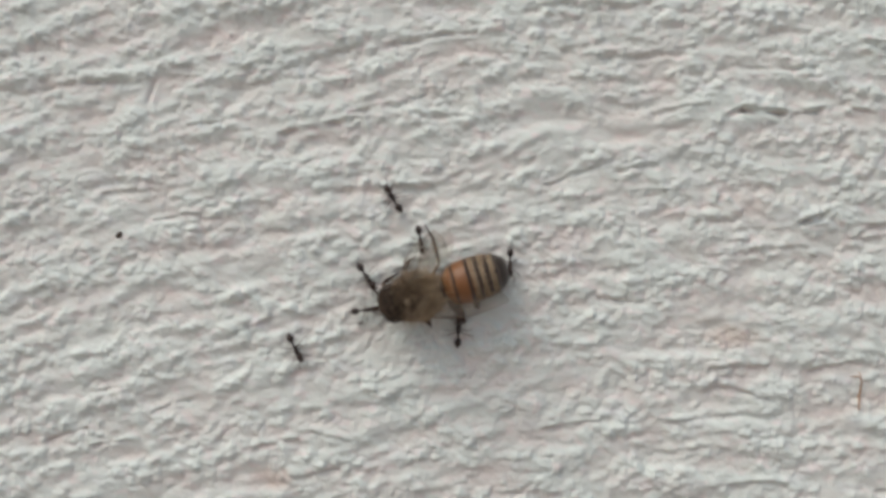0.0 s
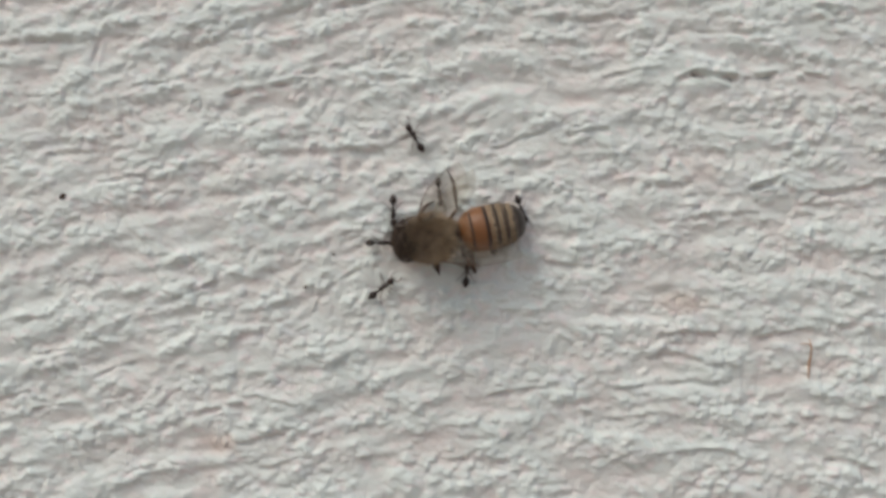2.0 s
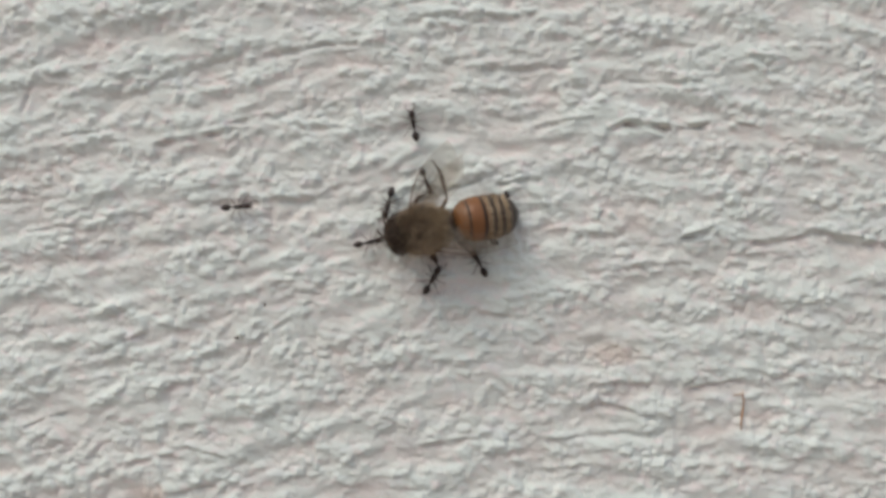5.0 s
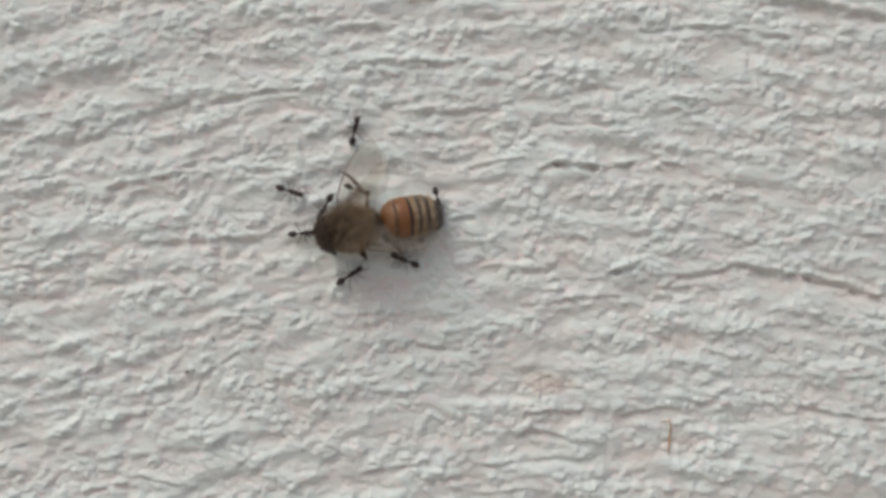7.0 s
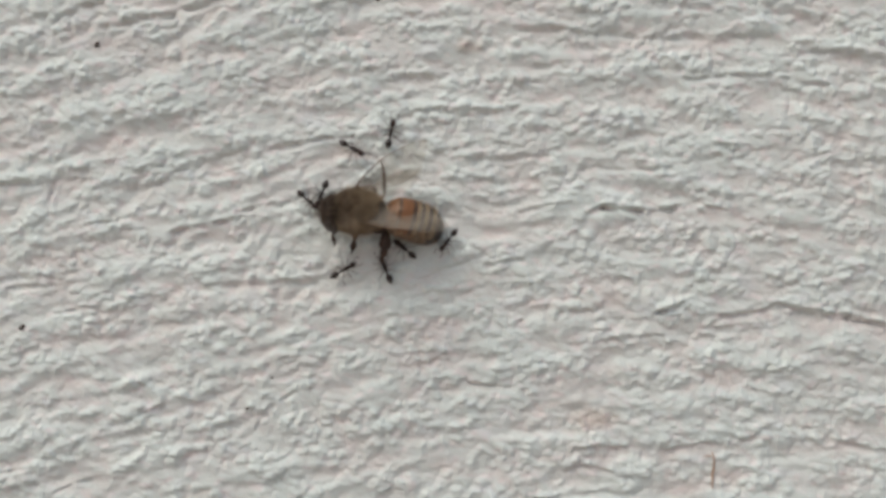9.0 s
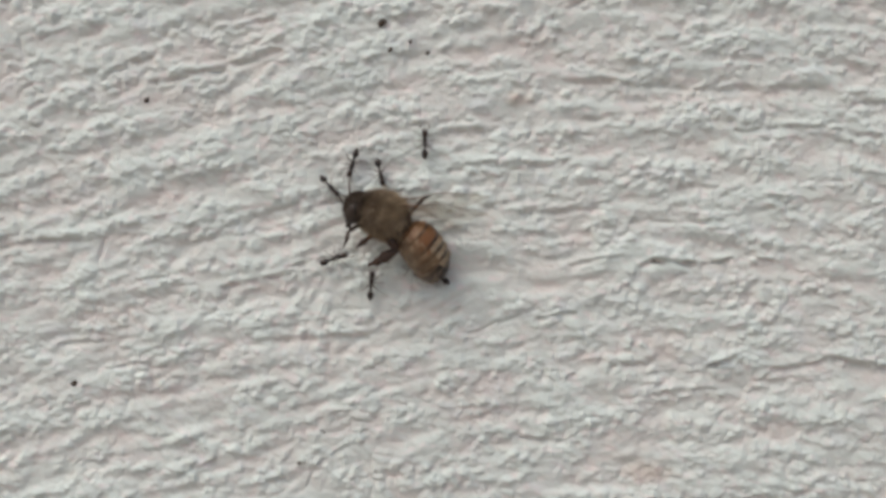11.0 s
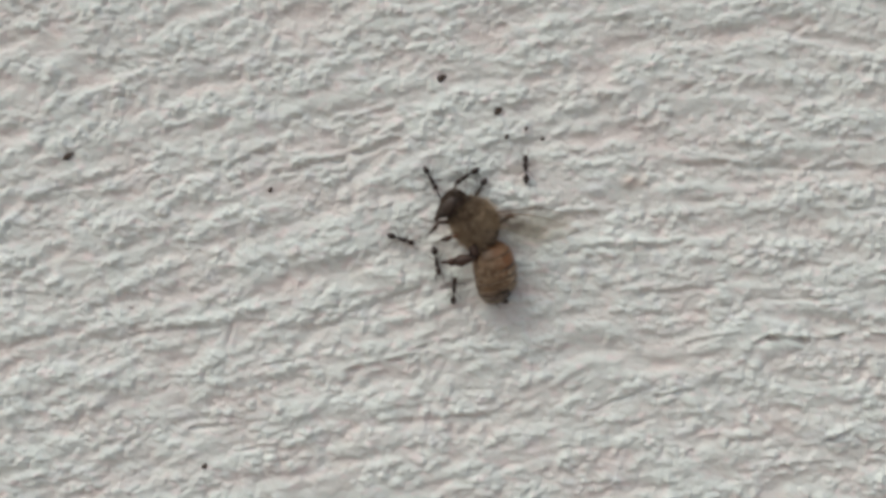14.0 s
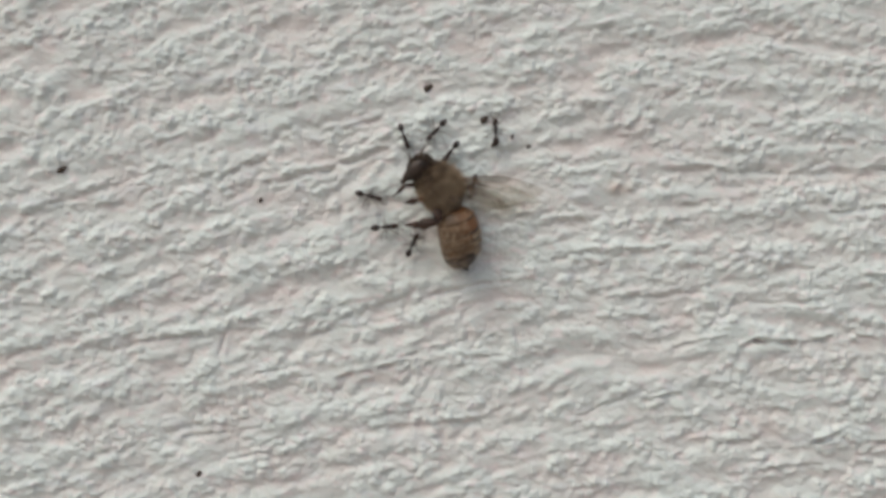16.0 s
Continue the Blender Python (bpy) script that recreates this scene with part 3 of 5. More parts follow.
    tube(bm, [(2.3, 0, -2.1), (2.1, 0, -2.5), (1.7, 0, -2.75)], [0.17, 0.12, 0.04])
    part("tongue", bm, LEG, head)
    # the abdomen hangs on the waist; its own space starts there and runs along -x
    abdomen = new("abdomen")
    abdomen.parent = bee
    abdomen.scale = (0.945, 0.875, 1.10)
    MOVING["abdomen"] = abdomen
    abdomen.location = (-2.32 * MM, 0, -0.35 * MM)
    spans = [(0.0, 1.05, [0, 0, 0, 0, 1]), (0.85, 2.45, [0, 0, 0, 0, 1]), (2.3, 3.3, [2, 0, 1, 1]), (3.1, 4.15, [0, 0, 1, 1]), (3.95, 4.9, [0, 0, 1, 1]), (4.72, 5.75, [0, 1, 1, 1])]

    def girth(x):
        t = min(1.0, max(0.0, x / 5.95))
        if t < 0.42:
            return 2.08 * (1 - ((0.42 - t) / 0.46) ** 3.2) ** 0.5
        return max(0.03, 2.08 * (1 - ((t - 0.42) / 0.585) ** 2.9) ** 0.56)

    def bow(x):
        return -0.020 * x * x

    for n, (x0, x1, slots) in enumerate(spans):
        bm = bmesh.new()
        count = len(slots)
        sections = []
        for k in range(count + 1):
            x = x0 + (x1 - x0) * k / count
            r = max(0.06, girth(min(x, 5.85))) + 0.015 * n + (0.05 if k == count - 1 else 0)
            if k == 0:
                r *= 0.965
            sections.append(((-x, 0, bow(x)), (0, r, 0), (0, 0, r * 0.84)))
        x, r = x1 - 0.02, sections[-1][1][1]
        sections.append(((-x + 0.03, 0, bow(x)), (0, r * 0.95, 0), (0, 0, r * 0.79)))
        rings(bm, sections, 28, True, slots + [1])
        part("plate", bm, [ORANGE if n < 3 else PALE if n < 4 else PALE_END, BLACK if n < 4 else TIP, ORANGE], abdomen, ("orange plate with a thin dark edge" if n < 3 else "dark plate with a pale hair band") if n < 5 else "dark abdomen tip")
    for n, (x0, _, _) in enumerate(spans[2:5]):
        bm = bmesh.new()
        dice = random.Random(n)
        for _ in range(420):
            x, a = x0 + 0.15 + 0.4 * dice.random(), dice.uniform(0.4, math.pi - 0.4)
            r = girth(x) + 0.05
            root = Vector((-x, r * math.cos(a), bow(x) + r * 0.84 * math.sin(a)))
            out = Vector((-0.9, 0.35 * math.cos(a), 0.35 * math.sin(a)))
            tip, side = root + out * dice.uniform(0.2, 0.42), Vector((0, -math.sin(a), math.cos(a))) * 0.022
            bm.faces.new([bm.verts.new(p) for p in (root - side, root + side, tip)])
        part("hair_band", bm, HAIR_PALE, abdomen, "pale tan hair band")
    bm = bmesh.new()
    dice = random.Random(17)
    for _ in range(2600):
        x, a = dice.uniform(0.1, 5.4), dice.uniform(-math.pi, math.pi)
        if math.sin(a) > 0.35 and x > 0.9:
            continue
        r = girth(x) + 0.02
        root = Vector((-x, r * math.cos(a), bow(x) + r * 0.84 * math.sin(a)))
        out = Vector((-0.8, 0.6 * math.cos(a), 0.6 * math.sin(a)))
        tip, side = root + out * dice.uniform(0.15, 0.34), Vector((0, -math.sin(a), math.cos(a))) * 0.016
        bm.faces.new([bm.verts.new(p) for p in (root - side, root + side, tip)])
    part("belly_hair", bm, HAIR_TAN, abdomen, "thin tan hair on the belly plates")
    bm = bmesh.new()
    tube(bm, [(-5.75, 0, -0.68), (-6.05, 0, -0.8), (-6.3, 0, -0.86)], [0.14, 0.08, 0.02])
    part("sting", bm, LEG, abdomen)
    # legs: fore, middle and hind on either side
    dark, tan, pale = (LEG, LEG), (LEG_PALE, LEG), (LEG_PALE, LEG_PALE)
    for name, hip, knee, heel, toe, radius, mats, label in (
        ("left_fore", (1.5, 0.9, -1.3), (2.2, 1.5, -1.9), (2.1, 1.9, -2.6), (2.2, 2.2, -3.2), 0.18, dark, ""),
        ("left_middle", (0.0, 1.0, -1.5), (0.45, 1.2, -2.15), (0.85, 1.4, -2.75), (1.1, 1.5, -3.05), 0.28, tan, ""),
        ("left_hind", (-1.3, 0.95, -1.5), (-2.3, 1.3, -2.2), (-1.15, 1.5, -3.7), (-0.3, 1.5, -4.5), 0.5, dark, "dark hind leg with a broad shin"),
        ("right_fore", (1.3, -0.8, -1.45), (2.5, -1.7, -2.0), (1.7, -2.0, -2.6), (0.9, -2.2, -2.7), 0.17, tan, ""),
        ("right_middle", (0.0, -1.1, -1.6), (0.3, -2.3, -2.1), (-0.2, -2.9, -2.4), (-0.9, -3.1, -2.6), 0.18, tan, ""),
        ("right_hind", (-1.5, -1.0, -1.3), (-2.1, -2.4, -0.7), (-1.2, -4.4, -0.3), (-0.4, -5.3, -0.9), 0.175, tan, "hind leg that stands out sideways"),
    ):
        HIPS[name] = hip
        MOVING[name] = leg(bee, "leg", hip, knee, heel, toe, radius, mats, label)
    MOVING["right_forewing"] = wing(bee, "forewing", Matrix(), 8.4, 2.8, "clear smoky wing")
    MOVING["right_hindwing"] = wing(bee, "hindwing", Matrix(), 6.0, 1.9, "clear smoky wing")
    MOVING["left_forewing"] = wing(bee, "forewing", Matrix(), 8.4, 2.8, "clear smoky wing")
    MOVING["left_hindwing"] = wing(bee, "hindwing", Matrix(), 6.0, 1.9, "clear smoky wing")
    for name in ("right_antenna", "left_antenna"):
        bm = bmesh.new()
        tube(bm, [(0, 0, 0), (0.5, 0.02, 0.05), (1.05, 0, 0.02)], [0.06, 0.085, 0.07])
        tube(bm, [(1.0, 0, 0.02), (1.5, 0.05, 0.0), (2.2, 0.03, -0.03), (3.0, 0.0, 0.0)], [0.07, 0.095, 0.095, 0.06])
        MOVING[name] = part("antenna", bm, HEAD, bee, "dark jointed feeler")
    return bee


bee = build_bee()


# ---- the ants: x to the head, z away from the wall, in millimetres ----
def build_ant():
    ant = new("ant")
    bm = bmesh.new()
    bulb(bm, (0.98, 0, 0.05), (0.34, 0.28, 0.22), 9, 14)
    bulb(bm, (1.06, 0.08, 0.09), (0.2, 0.16, 0.12), 6, 10)
    bulb(bm, (1.06, -0.08, 0.09), (0.2, 0.16, 0.12), 6, 10)
    head = part("head", bm, ANT, ant)
    for s in (1, -1):
        bm = bmesh.new()
        tube(bm, [(1.2, 0.1 * s, 0.08), (1.42, 0.34 * s, 0.2), (1.5, 0.4 * s, 0.2)], [0.025, 0.03, 0.026], 6)
        tube(bm, [(1.5, 0.4 * s, 0.2), (1.72, 0.38 * s, 0.1), (1.92, 0.3 * s, 0.0)], [0.024, 0.03, 0.036], 6)
        part("feeler", bm, ANT_LEG, head)
        bm = bmesh.new()
        tube(bm, [(1.26, 0.11 * s, -0.02), (1.40, 0.12 * s, -0.04), (1.46, 0.03 * s, -0.05)], [0.05, 0.04, 0.015], 6)
        part("mandible", bm, ANT_LEG, head)
        bm = bmesh.new()
        bulb(bm, (1.0, 0.22 * s, 0.12), (0.06, 0.035, 0.05), 5, 8)
        part("eye", bm, ANT, head)
    bm = bmesh.new()
    bulb(bm, (0.42, 0, 0.06), (0.31, 0.225, 0.22), 8, 12)
    bulb(bm, (0.08, 0, 0.02), (0.29, 0.18, 0.17), 8, 12)
    part("middle_body", bm, ANT, ant)
    bm = bmesh.new()
    bulb(bm, (-0.25, 0, 0.03), (0.13, 0.10, 0.13), 6, 10)
    bulb(bm, (-0.44, 0, 0.02), (0.13, 0.115, 0.12), 6, 10)
    part("waist", bm, ANT, ant)
    bm = bmesh.new()
    sections = []
    for n in range(13):
        t = n / 12
        r = 0.31 * math.sin(math.pi * (0.06 + 0.94 * t) ** 0.8) ** 0.7 if t < 1 else 0.02
        r *= 1.03 if n % 3 == 0 else 1.0
        sections.append(((-0.5 - 0.85 * t, 0, 0.05 - 0.05 * t), (0, max(r, 0.02), 0), (0, 0, max(r * 0.9, 0.02))))
    rings(bm, sections, 16)
    part("gaster", bm, ANT, ant)
    for s in (1, -1):
        for x, kx, tx, reach in ((0.5, 0.85, 1.05, 0.85), (0.3, 0.3, 0.35, 1.0), (0.12, -0.3, -0.62, 1.0)):
            bm = bmesh.new()
            tube(bm, [(0, 0, 0), ((kx - x) * 0.5, 0.24 * s, 0.14), (kx - x, 0.48 * s, 0.22)], [0.03, 0.04, 0.026], 6)
            tube(bm, [(kx - x, 0.48 * s, 0.22), ((kx + tx) / 2 - x, 0.68 * s, -0.08), (tx - x, reach * s, -0.42)], [0.024, 0.024, 0.014], 6)
            tube(bm, [(tx - x, reach * s, -0.42), (tx - x + 0.1, reach * s + 0.1 * s, -0.5)], [0.018, 0.012], 5)
            part("leg", bm, ANT_LEG, ant, place=pose(x * MM, 0.09 * s * MM, -0.03 * MM))
    return ant


pattern = build_ant()
ANTS = {}
for name, label, scale in (
    ("leader", "small black ant walking on the plaster ahead of the bee", 1.0),
    ("head_upper", "small black ant pulling the bee by a feeler", 1.0),
    ("head_front", "small black ant dragging the bee's head backwards", 0.94),
    ("leg_lower", "small black ant tugging at the bee's front leg", 1.0),
    ("hind_lower", "small black ant hauling a hind leg of the bee", 1.0),
    ("abdomen_side", "small black ant holding on beneath the striped abdomen", 0.95),
    ("tail", "small black ant at the tip of the bee's abdomen", 0.92),
    ("newcomer", "small black ant that joins beside the bee's thorax", 0.96),
    ("wing_leg", "small black ant clinging to the bee's raised leg", 0.92),
):
    one = pattern if name == "leader" else copy_thing(pattern, Matrix())
    one.scale = (scale,) * 3
    ANTS[name] = tagged(one, label, "ant", "ants round the bee")


# ---- small things stuck to the plaster, and dark pit specks ----
def build_specks():
    dice = random.Random(8)
    # dirt grains; some are dark lumps standing in for the shade of small pits
    for x, z, size in [(-39.4, -2.0, 0.50), (-52.5, 27.2, 0.65), (-33.2, 24.0, 0.40), (-11.8, 31.3, 0.55), (-9.2, 29.6, 0.30), (-11.0, 28.9, 0.38), (-7.6, 28.7, 0.28), (-16.5, -6.1, 0.20), (-18.7, -8.9, 0.22), (-17.1, 34.4, 0.70)]:
        bm = bmesh.new()
        bmesh.ops.create_icosphere(bm, subdivisions=2, radius=size * 0.70)
        lean = dice.uniform(0.6, 1.2)
        for v in bm.verts:
            k = 1 + 0.8 * noise.noise(v.co * (2.4 / size) + Vector((x, z, 0)))
            v.co = Vector((v.co.x * k * lean, v.co.y * 0.5 * k, v.co.z * k * 0.8 + v.co.x * 0.35))
        speck = part("dirt_pit_speck", bm, DIRT_PIT, place=pose(x * MM, -(face(x, z) + 0.02) * MM, BASE + z * MM))
        tagged(speck, "dark speck on white plaster, dirt and in places the shade of a pit", "dirt", "dirt specks on the wall")


def build_straw():
    (x0, z0), (x1, z1) = ((23.78, -11.78), (23.94, -15.12))
    bm = bmesh.new()
    pts = []
    for n in range(9):
        t = n / 8
        x, z = x0 + (x1 - x0) * t + 0.12 * math.sin(5 * t), z0 + (z1 - z0) * t
        pts.append((x - x0, -face(x, z) - 0.05, z - z0))
    tube(bm, pts, [0.025, 0.04, 0.055, 0.05, 0.07, 0.085, 0.075, 0.055, 0.03], 8)
    straw = part("straw_fibre", bm, STRAW, place=pose(x0 * MM, 0, BASE + z0 * MM))
    tagged(straw, "thin rusty plant fibre caught in the plaster", "fibre")
    bm = bmesh.new()
    tube(bm, [pts[1], Vector(pts[1]) + Vector((-0.5, -0.02, 0.05)), Vector(pts[1]) + Vector((-0.95, 0.05, -0.05))], [0.045, 0.04, 0.02], 6)
    part("side_shoot", bm, STRAW, straw)


build_specks()
build_straw()


# ---- movement ----
def body_turn(way, roll, rise=0):
    """The turn of a body on the wall: way is where its head points, in degrees from +x towards up; roll leans its left side out; rise lifts its head off the wall."""
    a, r, e = radians(way), radians(roll), radians(rise)
    ahead = Vector((math.cos(a) * math.cos(e), -math.sin(e), math.sin(a) * math.cos(e)))
    left = Vector((0, -1, 0)).cross(ahead).normalized()
    out = ahead.cross(left)
    up = out * math.cos(r) - left * math.sin(r)
    side = left * math.cos(r) + out * math.sin(r)
    return Matrix((ahead, side, up)).transposed()


def bee_at(x, z, high, way, roll):
    return Matrix.Translation((x * MM, -high * MM, BASE + z * MM)) @ body_turn(way, roll).to_4x4()


def abdomen_at(way, roll, tail, lean, rise):
    """The abdomen in the bee's space, when its own way, roll and rise are tail, lean and rise."""
    turn = body_turn(way, roll).transposed() @ body_turn(tail, lean, rise)
    sag = -0.35 - 0.5 * roll / 76
    back = 2.46 + (0.02 * rise if roll < 20 else 0)
    return Matrix.Translation((-back * MM, 0, sag * MM)) @ turn.to_4x4()


def feeler_at(side, toward):
    """A feeler in the bee's space: its root on the head and where it points."""
    turn = Vector(toward).normalized().to_track_quat("X", "Z").to_matrix().to_4x4()
    return Matrix.Translation((2.75 * MM, 0.45 * side * MM, -0.55 * MM)) @ turn


def wing_at(root, along, front):
    """A wing in the bee's space: its root, where it points, and roughly where its front edge looks."""
    x = Vector(along).normalized()
    y = (Vector(front) - x * Vector(front).dot(x)).normalized()
    turn = Matrix((x, y, x.cross(y))).transposed().to_4x4()
    return Matrix.Translation(Vector(root) * MM) @ turn


def leg_at(name, lift, swing=0):
    """A leg in the bee's space, turned about its hip: lift moves it sideways and up, swing forward and back."""
    hip = Matrix.Translation(Vector(HIPS[name]) * MM)
    return hip @ pose(0, 0, 0, lift, 0, swing) @ hip.inverted()


def ant_at(x, z, way):
    """An ant on the plaster, standing on the high spots under it."""
    a = radians(way)
    under = [(x + k * math.cos(a) + s * math.sin(a), z + k * math.sin(a) - s * math.cos(a)) for k in (-0.7, 0, 0.7) for s in (-0.5, 0.5)]
    high = sum(face(*p) for p in under) / 6 + 0.12
    return Matrix.Translation((x * MM, -(0.45 + high) * MM, BASE + z * MM)) @ body_turn(way, 0).to_4x4()


def stride(ant, speed, seed):
    """Small steps of the six legs, in two threes."""
    dice = random.Random(seed)
    legs = [o for o in ant.children if o.name.split(".")[0] == "leg"]
    for n, one in enumerate(legs):
        rest, rows = one.matrix_basis.copy(), []
        count = int(16 / speed)
        for k in range(count + 1):
            swing = 13 * (1 if (k + n) % 2 else -1) + dice.uniform(-6, 6)
            rows.append((16.0 * k / count, rest @ pose(0, 0, 0, dice.uniform(-5, 5), 0, swing)))
        walk(one, rows)


def motions():
    walk(bee, [
        (0, bee_at(-13.96, -6.34, 2.65, 198.6, 0)),
        (0.5, bee_at(-12.64, -7.14, 2.65, 196.7, 0)),
        (1, bee_at(-11.08, -6.39, 2.65, 196.8, 0)),
        (1.5, bee_at(-9.64, -5.72, 2.65, 199.9, 0)),
        (2, bee_at(-8.43, -4.48, 2.65, 192.0, 2)),
        (2.5, bee_at(-6.92, -3.91, 2.65, 189.0, 3)),
        (3, bee_at(-6.18, -3.01, 2.65, 189.0, 4)),
        (3.5, bee_at(-4.93, -1.67, 2.65, 190.1, 5)),
        (3.7, bee_at(-4.64, -1.20, 2.65, 191.1, 5)),
        (5.8, bee_at(-3.23, 1.29, 2.65, 196.0, 4)),
        (6.3, bee_at(-3.53, 1.98, 2.65, 192.7, 6)),
        (6.8, bee_at(-3.76, 3.57, 2.65, 196.5, 6)),
        (7.2, bee_at(-5.25, 4.40, 2.65, 191.5, 8)),
        (7.6, bee_at(-6.03, 4.86, 2.65, 186.4, 10)),
        (8, bee_at(-6.90, 5.63, 2.65, 188.3, 12)),
        (8.2, bee_at(-7.36, 6.52, 2.65, 187.4, 14)),
        (10.3, bee_at(-10.97, 11.68, 2.65, 173.3, 48)),
        (10.7, bee_at(-11.38, 12.79, 2.65, 169.2, 56)),
        (11, bee_at(-11.32, 13.90, 2.65, 163.0, 60)),
        (11.5, bee_at(-12.65, 14.38, 2.65, 158.7, 62)),
        (12, bee_at(-13.55, 15.45, 2.65, 151.5, 66)),
        (12.5, bee_at(-13.22, 16.37, 2.65, 150.5, 70)),
        (13, bee_at(-14.01, 18.17, 2.65, 146.4, 72)),
        (13.5, bee_at(-13.99, 18.87, 2.65, 140.1, 74)),
        (14, bee_at(-14.16, 21.02, 2.65, 139.9, 75)),
        (14.5, bee_at(-14.59, 22.07, 2.65, 138.9, 76)),
        (15, bee_at(-15.24, 23.61, 2.65, 140.6, 76)),
        (15.5, bee_at(-15.74, 24.48, 2.65, 140.5, 76)),
        (16, bee_at(-16.04, 24.96, 2.65, 136.3, 76)),
    ])
    walk(MOVING["abdomen"], [
        (0, abdomen_at(198.6, 0, 197.6, 0, 0)),
        (0.5, abdomen_at(196.7, 0, 197.7, 0, 1)),
        (1, abdomen_at(196.8, 0, 195.8, 0, 1)),
        (1.5, abdomen_at(199.9, 0, 198.9, 0, 2)),
        (2, abdomen_at(192.0, 2, 194.0, 2, 3)),
        (2.5, abdomen_at(189.0, 3, 193.0, 3, 3)),
        (3, abdomen_at(189.0, 4, 188.0, 4, 4)),
        (3.5, abdomen_at(190.1, 5, 189.1, 5, 5)),
        (3.7, abdomen_at(191.1, 5, 188.1, 5, 5)),
        (5.8, abdomen_at(196.0, 4, 192.0, 4, 16)),
        (6.3, abdomen_at(192.7, 6, 193.7, 6, 16)),
        (6.8, abdomen_at(196.5, 6, 189.5, 6, 16)),
        (7.2, abdomen_at(191.5, 8, 188.5, 8, 16)),
        (7.6, abdomen_at(186.4, 10, 181.4, 10, 16)),
        (8, abdomen_at(188.3, 12, 179.3, 12, 16)),
        (8.2, abdomen_at(187.4, 14, 175.4, 14, 16)),
        (10.3, abdomen_at(173.3, 48, 148.3, 62, 15)),
        (10.7, abdomen_at(169.2, 56, 139.2, 72, 15)),
        (11, abdomen_at(163.0, 60, 135.0, 80, 16)),
        (11.5, abdomen_at(158.7, 62, 133.7, 87, 16)),
        (12, abdomen_at(151.5, 66, 128.5, 94, 16)),
        (12.5, abdomen_at(150.5, 70, 119.5, 95, 17)),
        (13, abdomen_at(146.4, 72, 116.4, 96, 17)),
        (13.5, abdomen_at(140.1, 74, 108.1, 97, 18)),
        (14, abdomen_at(139.9, 75, 107.9, 98, 18)),
        (14.5, abdomen_at(138.9, 76, 108.9, 99, 19)),
        (15, abdomen_at(140.6, 76, 113.6, 100, 19)),
        (15.5, abdomen_at(140.5, 76, 110.5, 101, 20)),
        (16, abdomen_at(136.3, 76, 107.3, 102, 20)),
    ])
    walk(MOVING["right_antenna"], [
        (0, feeler_at(-1, (0.23, -0.51, -0.83))),
        (0.5, feeler_at(-1, (0.03, -0.69, -0.72))),
        (1, feeler_at(-1, (-0.05, -0.70, -0.72))),
        (1.5, feeler_at(-1, (-0.04, -0.63, -0.77))),
        (2, feeler_at(-1, (0.02, -0.58, -0.81))),
        (2.5, feeler_at(-1, (0.13, -0.75, -0.65))),
        (3, feeler_at(-1, (0.10, -0.78, -0.62))),
        (3.5, feeler_at(-1, (0.34, -0.69, -0.64))),
        (3.7, feeler_at(-1, (0.28, -0.71, -0.64))),
        (5.8, feeler_at(-1, (0.04, -0.73, -0.68))),
        (6.3, feeler_at(-1, (0.03, -0.74, -0.67))),
        (6.8, feeler_at(-1, (0.10, -0.68, -0.72))),
        (7.2, feeler_at(-1, (-0.22, -0.67, -0.71))),
        (7.6, feeler_at(-1, (-0.00, -0.79, -0.61))),
        (8, feeler_at(-1, (0.03, -0.87, -0.49))),
        (8.2, feeler_at(-1, (0.07, -0.81, -0.58))),
        (10.3, feeler_at(-1, (0.39, -0.89, 0.22))),
        (10.7, feeler_at(-1, (0.22, -0.87, 0.44))),
        (11, feeler_at(-1, (0.39, -0.82, 0.42))),
        (11.5, feeler_at(-1, (0.30, -0.80, 0.51))),
        (12, feeler_at(-1, (0.16, -0.80, 0.58))),
        (12.5, feeler_at(-1, (0.24, -0.74, 0.62))),
        (13, feeler_at(-1, (0.19, -0.75, 0.64))),
        (13.5, feeler_at(-1, (0.35, -0.68, 0.64))),
        (14, feeler_at(-1, (0.23, -0.77, 0.60))),
        (14.5, feeler_at(-1, (0.16, -0.74, 0.65))),
        (15, feeler_at(-1, (0.18, -0.77, 0.61))),
        (15.5, feeler_at(-1, (0.16, -0.74, 0.65))),
        (16, feeler_at(-1, (0.32, -0.67, 0.67))),
    ])
